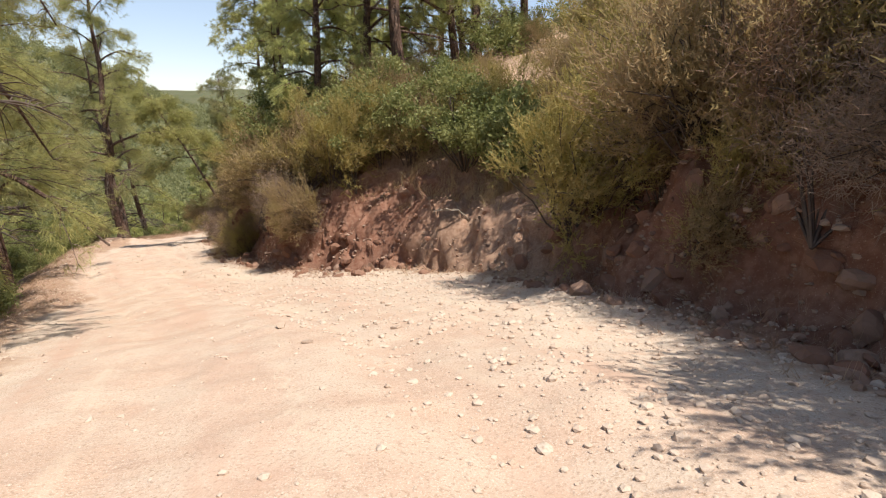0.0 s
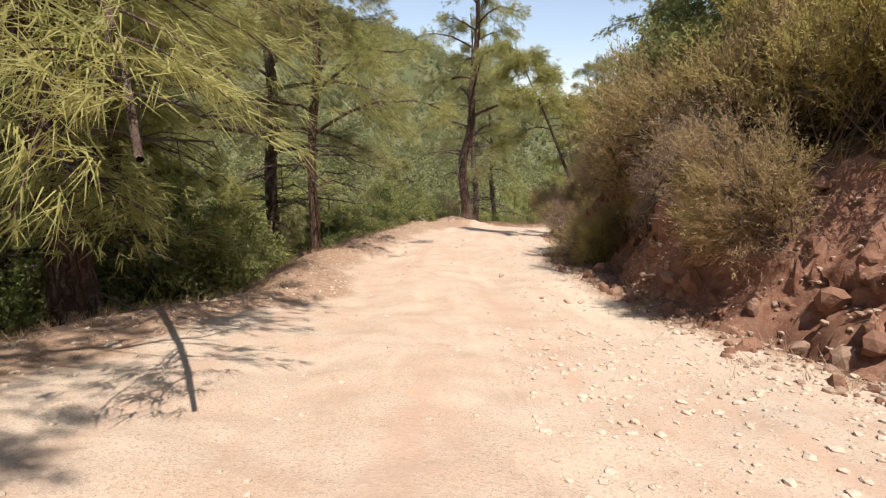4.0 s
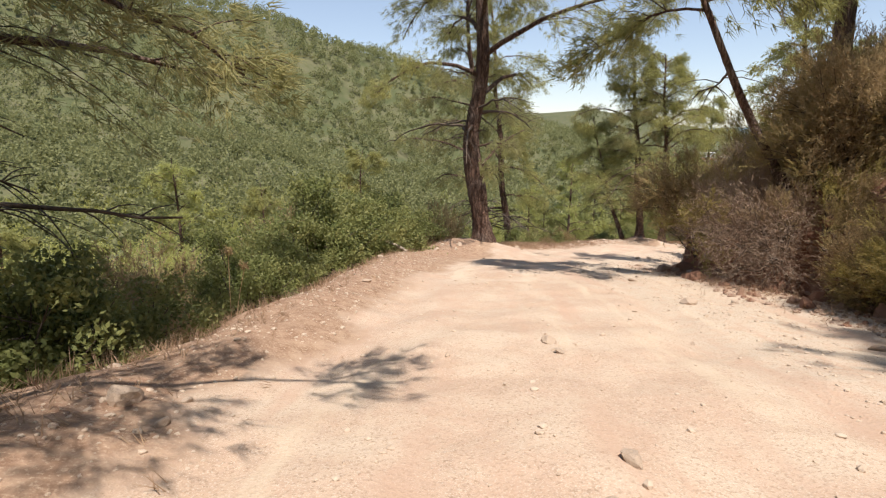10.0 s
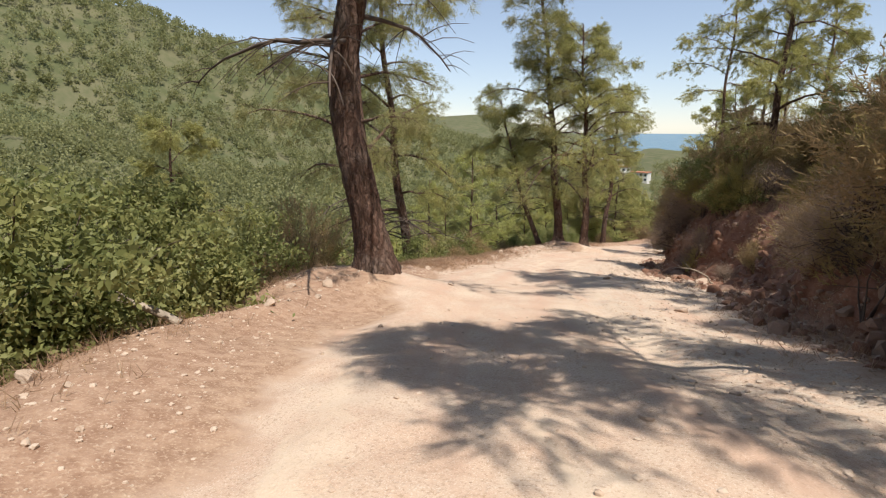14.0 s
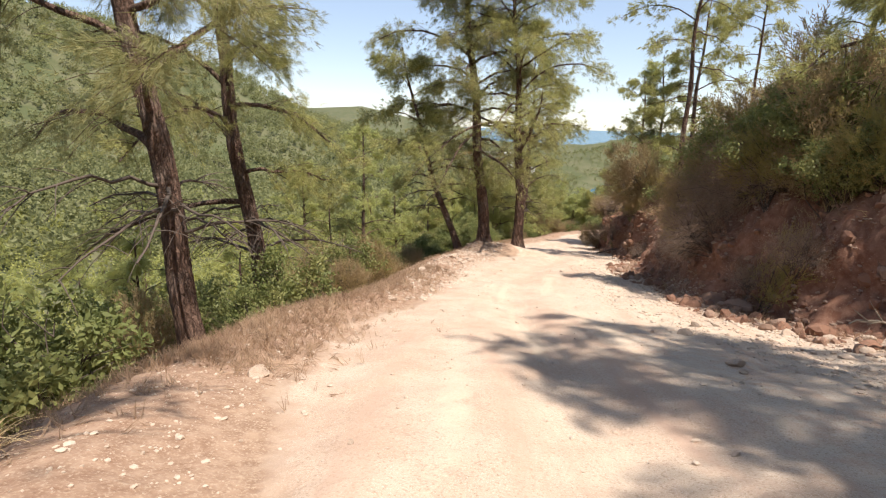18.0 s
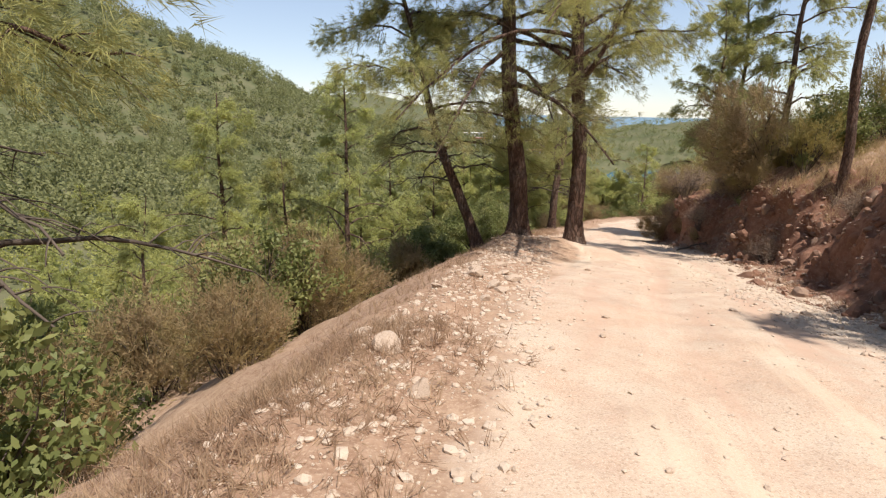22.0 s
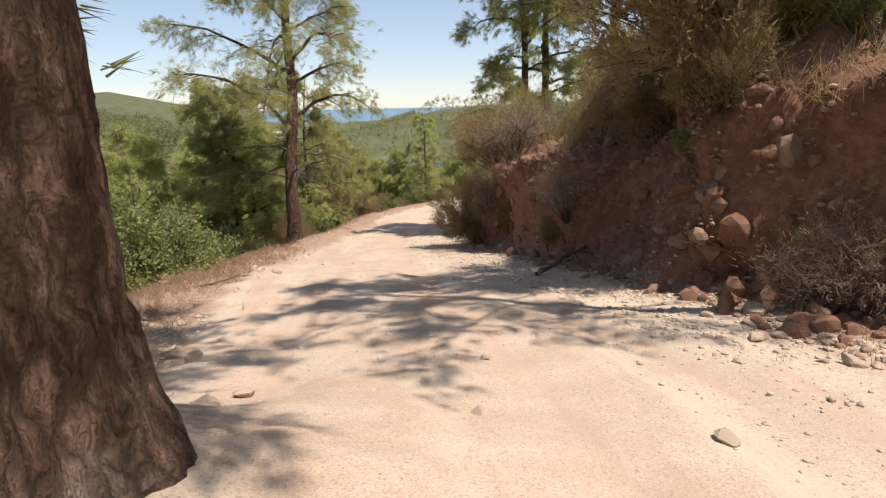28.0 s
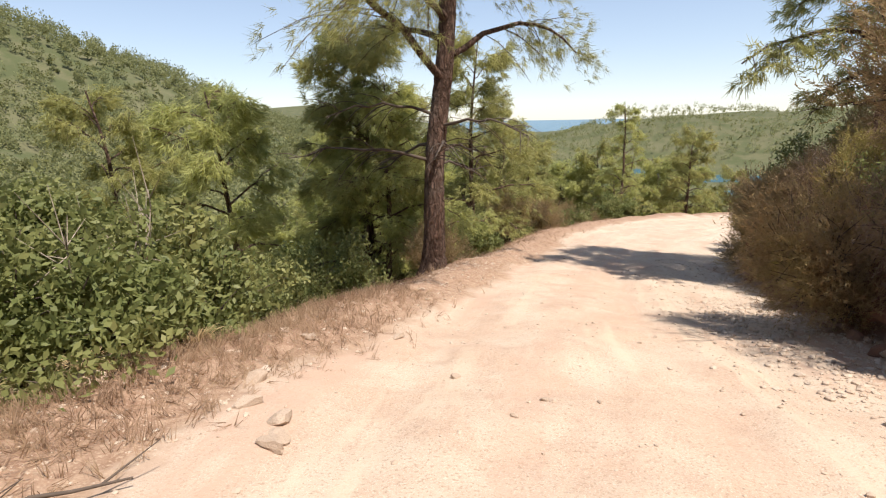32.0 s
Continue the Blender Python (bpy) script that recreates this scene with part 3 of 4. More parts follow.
# ---------------------------------------------------------------- the pines beside the road, one by one
# x, y, height, trunk radius, bend, lean, first limb, limbs, bare limbs, reach, seed, label
NEAR = [
    (-6.05, 6.2, 14, 0.175, (0.15, 0.1), (-0.19, -0.02), 3.2, 36, 5, 4.4, 3, "leaning pine with grey bark at the road's edge"),
    (-9.6, 9.1, 14, 0.22, (0.2, 0.1), (-0.14, -0.05), 2.6, 36, 6, 4.0, 4, "dark pine with low drooping limbs above undergrowth"),
    (-11.4, 8.6, 11, 0.19, (0.1, 0.2), (-0.04, 0.02), 2.2, 30, 6, 3.4, 5, "slim pine standing in shade below the road"),
    (-17.9, 17.35, 17, 0.22, (0.06, 0.1), (0.0, 0.0), 3.6, 40, 14, 4.2, 6, "straight pine with many dead lower branches"),
    (-13.75, 15.7, 15, 0.12, (0.05, 0.05), (0.0, 0.01), 3.0, 34, 9, 3.4, 7, "slender pine close beside a thicker one"),
    (-19.25, 30.65, 15, 0.25, (-0.1, 0.1), (0.0, 0.0), 3.8, 24, 6, 4.6, 8, "large pine with deeply plated bark on the road's shoulder"),
    (-24.5, 39.9, 16, 0.23, (-0.2, 0.1), (-0.10, 0.0), 3.5, 26, 10, 4.2, 9, "leaning reddish pine with arching dead branches"),
    (-25.3, 43.8, 16, 0.22, (-0.2, 0.1), (-0.10, 0.0), 3.6, 26, 9, 4.2, 10, "tall leaning pine below the road's shoulder"),
    (-19.63, 55.38, 12.5, 0.215, (0.1, 0.1), (-0.075, 0.0), 3.9, 42, 0, 5.0, 11, "upright pine with furrowed bark at the road's edge"),
    (-21.2, 55.4, 15, 0.25, (0.1, 0.0), (-0.12, 0.0), 3.8, 38, 0, 4.6, 12, "thick pine leaning away from the road"),
    (-22.4, 55.6, 9, 0.16, (-0.3, 0.1), (-0.30, 0.0), 2.6, 20, 8, 3.6, 13, "strongly leaning pine with pale bare branches"),
    (-11.3, 27.3, 6.0, 0.075, (-0.2, 0.1), (-0.45, -0.25), 2.8, 14, 2, 2.4, 16, "dark pine leaning out over the road from the bank"),
    (-20.6, 72.2, 14, 0.22, (0.25, 0.1), (0.03, 0.0), 3.2, 34, 7, 4.9, 14, "dark pine with open branches at the bend"),
]
for x, y, tall, radius, bend, lean, first, limbs, bare, reach, seed, label in NEAR:
    close = radius > 0.21
    shapes = pine_shapes(seed, tall, radius, bend, first, limbs, bare, reach, 22, 13, *((15, 44, 150, 0.2, 0.0042) if seed in (3, 4, 7, 8, 9, 10, 11, 12, 14) else (9, 44 if close else 18, 150 if close else 50, 0.21, 0.0075)), bark=BARK if seed % 2 else BARK_RED, needles=NEEDLES if seed % 3 else NEEDLES_SHADED, lean=lean, kick=(-0.30, -0.17, 3.0) if seed == 8 else (0, 0, 3))
    tree = stand_pine(shapes, x, y, 0, 1, label, 0.05)
    if seed in (12, 14):
        roots(tree, x, y, radius, BARK if seed % 2 else BARK_RED, seed)

# four more shapes that stand again and again on the slopes
SHAPES = [pine_shapes(40 + k, 11 + k, 0.17 + 0.01 * k, (0.3, 0.2), 1.6 + 0.6 * k, 24, 3, 3.2 + 0.2 * k, 13, 9, 13, 10, 24, 0.25, 0.010, needles=(NEEDLES, SUNNY)[k % 2], whole=True) for k in range(4)]
LOW = [pine_shapes(60 + k, 7.5 + k, 0.15, (0.3, 0.3), 0.9, 18, 0, 2.8, 10, 8, 14, 6, 12, 0.28, 0.013, needles=SUNNY, whole=True) for k in range(3)]
BUSHY = [pine_shapes(80 + k, 7.5 + k, 0.13, (0.3, 0.3), 0.6, 26, 0, 3.3, 13, 9, 11, 6, 14, 0.26, 0.012, needles=(SUNNY, NEEDLES)[k], whole=True) for k in range(2)]


def pine_copy(source, x, y, turn, scale, z=None):
    return copy_thing(source, Matrix.Translation((x, y, (on_ground(x, y) if z is None else z) - 0.05)) @ Matrix.Rotation(turn, 4, "Z") @ Matrix.Diagonal((scale, scale, scale, 1)))


rng = np.random.default_rng(5)
# on the hill above the bank, and beyond the bend
# the pines at stations 17.5 and 27.0 are added to shade the bank
UPHILL = [(-12.6, 72.0, 0.95), (-11.2, 73.6, 1.0), (-9.0, 71.6, 1.1), (-2.0, 66.0, 1.0), (-10.6, 46.5, 0.6), (0.3, 21.0, 0.9)] + [(*place(a, b), c) for a, b, c in (
    (15.5, 8.6, 1.05), (20.5, 9.5, 0.9), (26.8, 9.0, 1.0), (46.0, 13.5, 0.8), (55.0, 15.0, 0.9),
    (17.0, 13.0, 1.1), (23.0, 12.5, 1.1), (29.5, 12.0, 1.1), (40.0, 13.0, 1.1), (45.0, 15.0, 1.0), (20.0, 18.0, 1.2), (27.0, 18.0, 1.2), (34.0, 18.0, 1.1), (12.0, 17.0, 1.2), (0.0, 14.0, 1.2), (17.5, 6.4, 0.85), (49.3, 7.6, 0.65), (27.0, 7.4, 0.8))]
# below the road on the valley side, and ahead of the bend
DOWNHILL = [(-13.5, 11.5, 1.0), (-17.0, 12.0, 1.0), (-21.0, 14.5, 0.9), (-30.0, 70.0, 0.7), (-23.4, 76.4, 0.8), (-25.5, 80.5, 0.7), (-19.5, 90.0, 0.6), (-12.0, 98.0, 0.65),
            (-16.5, 4.0, 1.1), (-13.0, 2.0, 1.1), (-9.8, 3.2, 0.9), (-15.5, 8.0, 1.1), (-22.5, 9.0, 1.1), (-12.6, 10.4, 0.7), (-29.5, 57.0, 0.5), (-28.5, 52.5, 0.5), (-27.5, 34.0, 0.7)] + [(*place(a, b), c) for a, b, c in (
                (47.0, -17.0, 0.6), (40.0, -14.0, 0.6), (36.0, -14.0, 0.65), (31.0, -12.0, 0.55), (27.5, -13.0, 0.6), (22.0, -14.0, 0.7), (70.5, -12.0, 0.9), (76.0, -10.0, 0.75))]
done = {}
for n, (x, y, scale) in enumerate(UPHILL + DOWNHILL):
    kind = n % 4
    label = "pine on the scrubby hill above the cut bank" if n < len(UPHILL) else "pine growing on the valley slope below the road"
    if kind not in done:
        done[kind] = stand_pine(SHAPES[kind], x, y, rng.uniform(0, 6), scale, label)
    else:
        tagged(pine_copy(done[kind], x, y, rng.uniform(0, 6), scale), label)
# tall pines on the hill, bare far up the trunk
TALL = pine_shapes(52, 17, 0.155, (0.2, 0.15), 8.8, 18, 4, 3.9, 14, 9, 12, 14, 40, 0.24, 0.010, needles=NEEDLES, whole=True)
first_tall = None
# most of these are added, and sized, to throw shade on the road
for x, y, turn, scale in ((-9.85, 58.9, 0.4, 0.58), (-12.8, 56.7, 2.2, 1.45), (*place(35.6, 7.2), 1.0, 1.5), (*place(37.4, 7.8), 3.4, 1.45), (*place(30.0, 8.2), 2.6, 0.95), (*place(27.5, 7.4), 5.0, 0.9), (*place(6.5, 9.6), 3.0, 1.1)):
    if first_tall is None:
        first_tall = stand_pine(TALL, x, y, turn, scale, "tall pine with a bare trunk above the bank, shading bank and road")
    else:
        pine_copy(first_tall, x, y, turn, scale)
# bushy young pines outside the bend
done = {}
for n in range(34):
    x, y = place(rng.uniform(80, 112), -rng.uniform(4.5, 20.0)) if n > 6 else place(78 + 2.6 * n, -rng.uniform(6.0, 9.0))
    kind = n % 2
    if kind not in done:
        done[kind] = stand_pine(BUSHY[kind], x, y, 0.0, 1.0, "bushy young pine outside the bend of the road")
        tagged(done[kind], group="bushy pines at the bend")
    else:
        pine_copy(done[kind], x, y, rng.uniform(0, 6), rng.uniform(0.75, 1.2) if n > 6 else 0.6)
# the wood on the slope and the valley floor
done, count = {}, 0
while count < 245:
    x, y = -5 - 120 * rng.uniform(0, 1) ** 1.5, rng.uniform(-25, 190)
    s, d, z = plan([x], [y])
    if d[0] > -9.5 or rng.uniform() < (abs(d[0]) - 30) / 150:
        continue
    ground_z = on_ground(x, y)
    if ground_z < -47:
        continue
    kind, scale = count % 3, rng.uniform(0.75, 1.25)
    if kind not in done:
        done[kind] = stand_pine(LOW[kind], x, y, 0, scale, "bright green pine in the wood on the valley slope", z=ground_z)
        tagged(done[kind], group="pines of the valley wood")
    else:
        pine_copy(done[kind], x, y, rng.uniform(0, 6), scale, ground_z)
    count += 1


# far woods on the hills: clumps of coarse leaves, nobody could count them
def far_wood(name, label, number, spot, size, leaves, material, seed):
    rng = np.random.default_rng(seed)
    x, y = spot(rng, number)
    z = ground_height(x, y)
    keep = z > -48
    x, y, z = x[keep], y[keep], z[keep]
    tall = size * rng.uniform(0.35, 1.3, len(x)) * (0.75 + 0.5 * smooth(vnoise(x / 30, y / 30, 6), -0.4, 0.4))
    n = len(x)
    out = rng.normal(size=(n, leaves, 3))
    out /= np.linalg.norm(out, axis=2)[..., None]
    out *= rng.uniform(0.45, 1.0, (n, leaves, 1))
    c = np.stack([x, y, z + tall * 0.55], 1)[:, None] + out * np.stack([tall * 0.36, tall * 0.36, tall * 0.5], 1)[:, None]
    ways = out.reshape(-1, 3)
    v, f = blades(c.reshape(-1, 3), ways, 1, size * 0.15, size * 0.06, 0.5, 0.0, rng)
    tagged(new(name, make_mesh(name, v, f, material, True)), label, "woods", kind="stuff")


def left_hills(rng, n):
    bearing, r = np.radians(rng.uniform(3, 115, n)), 110 + 420 * rng.uniform(0, 1, n) ** 0.8
    return -18 - r * np.sin(bearing), 45 + r * np.cos(bearing)


def valley(rng, n):
    bearing, r = np.radians(rng.uniform(5, 160, n)), rng.uniform(20, 150, n)
    x, y = -18 - r * np.sin(bearing), 45 + r * np.cos(bearing)
    keep = plan(x, y)[1] < -24
    return x[keep], y[keep]


def headland(rng, n):
    bearing, r = np.radians(rng.uniform(-42, 2, n)), rng.uniform(70, 640, n)
    return -18 - r * np.sin(bearing), 45 + r * np.cos(bearing)


far_wood("hill_woods", "green pine woods on the hills across the valley", 15500, left_hills, 6.2, 48, HILL_HAZE_GREEN, 71)
far_wood("valley_scrub", "bright green young pines filling the valley floor", 6500, valley, 3.2, 44, SCRUB, 73)
far_wood("headland_woods", "scrub and pines on the headland by the sea", 6500, headland, 4.2, 40, HILL_HAZE_GREEN, 72)


# ---------------------------------------------------------------- shrubs
def shrub_shapes(seed, wide, tall, kind):
    """Stems and foliage of a bush of the given width and height."""
    rng = np.random.default_rng(seed)
    tips = []
    pieces = []
    for k in range(20):
        a, q = rng.uniform(0, 6.28), math.sqrt(rng.uniform(0.05, 1))
        top = np.array((math.cos(a) * q * wide / 2, math.sin(a) * q * wide / 2, tall * (1 - 0.55 * q * q) * rng.uniform(0.7, 1.1)))
        g = np.linspace(0, 1, 6)[:, None]
        line = np.array((0, 0, -0.25)) + (top + np.array((0, 0, 0.25))) * g + rng.normal(0, 0.05, (6, 3)) * g
        pieces.append(tube(line, np.linspace(0.022, 0.005, 6) * (1.0 if kind == "large" else 0.6), 4))
        tips.append(top)
        for m in range(4):
            f = rng.uniform(0.4, 0.98)
            tip = top * f + rng.normal(0, 0.13, 3) * np.array((wide, wide, 0.6 * tall))
            tips.append(tip)
            pieces.append(tube(np.linspace(top * f * 0.8, tip, 3), np.linspace(0.008, 0.003, 3), 3))
    tips = np.array(tips)
    tips[:, 2] = np.maximum(tips[:, 2], 0.12)
    ways = tips / (np.linalg.norm(tips, axis=1)[:, None] + 0.15) + np.array((0, 0, 0.35))
    if kind in ("mastic", "large"):
        many = 70 if kind == "mastic" else 170
        c = np.repeat(tips, many, 0) + rng.normal(0, 0.085 if kind == "mastic" else 0.07, (len(tips) * many, 3)) * np.array((wide / 1.6, wide / 1.6, tall / 1.6))
        c[:, 2] = np.maximum(c[:, 2], 0.03)
        v, f = leaves_quads(c, rng, 0.068, 0.034)
        foliage = make_mesh("foliage", v, f, MASTIC, True)
    elif kind in ("heath", "broom"):
        v, f = sprigs(tips, ways, 15, 0.30, 13, 0.055, 0.0055, rng)
        foliage = make_mesh("foliage", v, f, HEATH if kind == "heath" else OLIVE, True)
    else:
        v, f = sprigs(tips, ways * 0.4, 16, 0.30, 6, 0.085, 0.0022, rng)
        foliage = make_mesh("foliage", v, f, DRY_TWIG, True)
    return make_mesh("stem", *joined(pieces), TWIG), foliage


def sprigs(origins, ways, each, long, leaves, leaf, half, rng):
    """Feathery shoots: each one a short line set with small leaves."""
    o = np.repeat(origins, each, 0) + rng.normal(0, 0.05, (len(origins) * each, 3))
    w = np.repeat(ways, each, 0) + rng.normal(0, 0.5, o.shape)
    w /= np.linalg.norm(w, axis=1)[:, None] + 1e-9
    at = np.linspace(0.1, 1.0, leaves)[None, :, None] * long * rng.uniform(0.5, 1.25, (len(o), 1, 1))
    c = (o[:, None] + w[:, None] * at).reshape(-1, 3)
    c[:, 2] = np.maximum(c[:, 2], 0.02)
    return blades(c, np.repeat(w, leaves, 0), 1, leaf, half, 0.45, 0.0, rng)


def leaves_quads(c, rng, long, wide):
    n = len(c)
    a = rng.normal(size=(n, 3))
    a /= np.linalg.norm(a, axis=1)[:, None]
    b = np.cross(a, rng.normal(size=(n, 3)))
    b /= np.linalg.norm(b, axis=1)[:, None]
    size = rng.uniform(0.7, 1.35, (n, 1))
    a, b = a * long / 2 * size, b * wide / 2 * size
    v = np.stack([c - a, c - 0.2 * a + b, c + a, c - 0.2 * a - b], 1).reshape(-1, 3)
    return v, np.arange(len(v)).reshape(-1, 4)


SHRUB = {
    "large": ([shrub_shapes(160, 2.5, 2.2, "large"), shrub_shapes(161, 2.6, 1.9, "large")], "large dense green mastic bush", "green_shrub"),
    "mastic": ([shrub_shapes(100 + k, 1.5, 1.3 + 0.2 * k, "mastic") for k in range(3)], "dense dark green mastic bush", "green_shrub"),
    "heath": ([shrub_shapes(120 + k, 1.3, 1.2 + 0.15 * k, "heath") for k in range(3)], "olive-brown drying heath bush", "heath_shrub"),
    "broom": ([shrub_shapes(130 + k, 1.5, 1.5 + 0.2 * k, "broom") for k in range(2)], "feathery olive-yellow broom bush", "broom_shrub"),
    "dead": ([shrub_shapes(140 + k, 1.1, 0.8, "dead") for k in range(2)], "tangle of dry reddish-brown brushwood", "brushwood"),
}
sources = {}


def shrub(kind, x, y, scale, turn, where, tip=(0, 0)):
    shapes, label, name = SHRUB[kind]
    pick = int(turn * 977) % len(shapes)
    x, y, z = surface(x, y)
    m = Matrix.Translation((x, y, z - 0.04)) @ Euler((tip[0], tip[1], turn)).to_matrix().to_4x4() @ Matrix.Diagonal((scale, scale, scale, 1))
    if (kind, pick) not in sources:
        top = new(name)
        tagged(part("stem", shapes[pick][0], top), kind="stuff")
        part("foliage", shapes[pick][1], top)
        top.matrix_basis = m
        sources[kind, pick] = tagged(top, category="bush", group=name.replace("_", " ") + "s")
    else:
        top = copy_thing(sources[kind, pick], m)
    return tagged(top, label + " " + where)


rng = np.random.default_rng(9)
# along the crest of the cut bank and up the hill
for s in np.arange(-9, 90, 0.62):
    hb, hill, edge = along(BANK, s), along(HILL, s), along(RIGHT, s)
    for row, (lo, hi) in enumerate(((0.35, 0.8), (1.1, 2.0), (2.4, 3.8))):
        if rng.uniform() < (0.30, 0.42, 0.55)[row] or (row == 0 and 5.5 < s < 12.5) or (row < 2 and 57 < s < 64 and rng.uniform() < 0.85) or (36 < s < 46 and rng.uniform() < 0.88) or (row == 0 and 26 < s < 36) or (row == 2 and 57 < s < 64 and rng.uniform() < 0.7):
            continue
        d = edge + crest(s) + rng.uniform(lo, hi) - 0.25
        x, y = place(s + rng.uniform(-0.4, 0.4), d)
        kind = rng.choice(("heath", "broom", "mastic", "dead"), p=(0.40, 0.26, 0.12, 0.22))
        tip = 0.55 if row == 0 else 0.2
        tx, ty = np.interp(s, STATION, TANGENT[:, 0]), np.interp(s, STATION, TANGENT[:, 1])
        shrub(kind, x, y, rng.uniform(0.9, 1.6) * (0.62 if s > 66 else 0.62 if 42 < s < 50 or 22 < s < 36 else 1.0), rng.uniform(0, 6.28), "on the crest of the cut bank", (tip * -tx, tip * -ty))
# the scrub further up the hill, too dense to count
def hill_scrub(name, label, number, low, high, kind, seed):
    rng = np.random.default_rng(seed)
    verts, faces, base = [], [], 0
    mesh = SHRUB[kind][0][seed % 2][1]
    co = np.empty(len(mesh.vertices) * 3, np.float32)
    mesh.vertices.foreach_get("co", co)
    co = co.reshape(-1, 3)
    n = len(mesh.polygons[0].vertices)
    co = co.reshape(-1, n, 3)[::2].reshape(-1, 3)
    tri = np.arange(len(co)).reshape(-1, n)
    for k in range(number):
        s = rng.uniform(-8, 88)
        if 54 < s < 65:
            continue
        x, y = place(s, along(RIGHT, s) + crest(s) + rng.uniform(low, high))
        a, size = rng.uniform(0, 6.28), rng.uniform(0.8, 1.6)
        turned = np.stack([co[:, 0] * math.cos(a) - co[:, 1] * math.sin(a), co[:, 0] * math.sin(a) + co[:, 1] * math.cos(a), co[:, 2]], 1) * size
        verts.append(turned + np.array((x, y, on_ground(x, y))))
        faces.append(tri + base)
        base += len(co)
    tagged(new(name, make_mesh(name, np.concatenate(verts), np.concatenate(faces), mesh.materials[0], True)), label, "scrub", kind="stuff")


hill_scrub("hill_heath", "olive-brown heath covering the hill above the bank", 70, 3.6, 12.0, "heath", 400)
hill_scrub("hill_brush", "green scrub covering the hill above the bank", 35, 4.0, 12.0, "mastic", 402)
# on the face and at its foot
for s in np.arange(-6, 82, 1.5):
    if rng.uniform() < 0.45:
        continue
    x, y = place(s, along(RIGHT, s) + rng.uniform(0.2, 0.9) * crest(s))
    shrub(rng.choice(("dead", "heath")), x, y, rng.uniform(0.35, 0.7), rng.uniform(0, 6.28), "clinging to the red bank")
# brush hanging down over the face
for lo, hi in ((-3.0, 5.0), (13.5, 22.0), (25.5, 35.0), (26.0, 34.5), (49.5, 57.0), (49.5, 55.5), (50.0, 55.0), (73.0, 81.0)):
    for s in np.arange(lo, hi, 0.6):
        x, y = place(s, along(RIGHT, s) + rng.uniform(0.3 if 25.5 < s < 45 else 0.42, 1.0) * crest(s))
        tx, ty = np.interp(s, STATION, TANGENT[:, 0]), np.interp(s, STATION, TANGENT[:, 1])
        shrub(rng.choice(("dead", "heath", "broom"), p=(0.5, 0.38, 0.12)), x, y, rng.uniform(0.65, 1.1) * (0.8 if 22 < s < 36 or s > 70 else 1.0), rng.uniform(0, 6.28), "hanging over the face of the bank", (-0.8 * tx, -0.8 * ty))
# heath massed on the edge above the shaded stretches
for lo, hi in ((49.5, 57.0), (27.5, 35.5), (14.0, 22.0)):
    for s in np.arange(lo, hi, 0.75):
        x, y = place(s, along(RIGHT, s) + crest(s) + rng.uniform(0.05, 0.5) + (0.5 if 25 < s < 40 else 0.0))
        tx, ty = np.interp(s, STATION, TANGENT[:, 0]), np.interp(s, STATION, TANGENT[:, 1])
        shrub(rng.choice(("heath", "broom"), p=(0.65, 0.35)), x, y, rng.uniform(1.1, 1.5) * (0.9 if s > 42 else 0.72 if s > 25 else 1.0), rng.uniform(0, 6.28), "massed on the edge of the bank", (-0.45 * tx, -0.45 * ty))
# below the left edge of the road
for s in np.arange(-9, 100, 0.75):
    for lo, hi, chance in ((0.9, 2.2, 0.4), (2.4, 4.5, 0.35), (4.5, 9.0, 0.4)):
        if rng.uniform() > (0.85 if 40 < s < 66 and lo > 2 else chance):
            continue
        d = -along(LEFT, s) - rng.uniform(lo, hi)
        x, y = place(s + rng.uniform(-0.4, 0.4), d)
        if 40 < s < 66 and lo < 2:
            continue
        kind = rng.choice(("mastic", "heath", "dead"), p=(0.62, 0.34, 0.04))
        if 63 < s < 75:
            kind = "mastic"
        shrub(kind, x, y, rng.uniform(0.6, 1.2) * (1.5 if lo > 4 else 1.0), rng.uniform(0, 6.28), "below the edge of the road")
# the large green bushes at the shoulder
for s, d, scale in ((33.0, -3.8, 1.1), (34.2, -3.9, 1.15), (35.6, -4.0, 1.0), (32.0, -4.0, 1.1), (30.8, -3.9, 0.9), (10.8, 7.2, 1.15), (23.6, -3.7, 0.75), (24.8, -3.8, 0.7), (27.5, -3.5, 0.6), (28.8, -3.5, 0.65), (17.2, -3.9, 0.8), (15.6, -4.0, 0.9), (14.2, -4.4, 0.9), (70.4, -4.5, 1.05), (71.6, -4.5, 1.0), (69.3, -5.0, 1.1), (73.2, -4.7, 0.8), (74.5, -4.6, 0.7),
                    (12.8, 6.9, 1.0), (51.4, 6.4, 1.0), (52.8, 6.2, 0.95), (54.2, 6.1, 0.8), (53.4, 7.5, 1.1), (50.0, 7.2, 1.0), (48.8, 7.3, 0.85), (47.5, 7.4, 0.75), (14.4, 6.6, 1.1), (18.6, 5.8, 1.3), (20.0, 6.1, 1.2), (17.4, 6.4, 1.4)):
    x, y = place(s, d)
    shrub("large", x, y, scale, s * 1.7, "at the shoulder of the road" if d < 0 else "on the crest of the cut bank")

# olive broom hanging over the first bank
for s, off, scale in ((5.9, 0.9, 1.25), (5.1, 1.4, 1.3), (4.2, 1.8, 1.2), (6.8, 1.8, 1.1), (3.4, 1.2, 0.8), (18.5, 0.6, 0.6), (47.5, 1.0, 0.8)):
    x, y = place(s, along(RIGHT, s) + off)
    tx, ty = np.interp(s, STATION, TANGENT[:, 0]), np.interp(s, STATION, TANGENT[:, 1])
    shrub("broom", x, y, scale, s * 2.3, "overhanging the cut bank", (-0.5 * tx, -0.5 * ty))


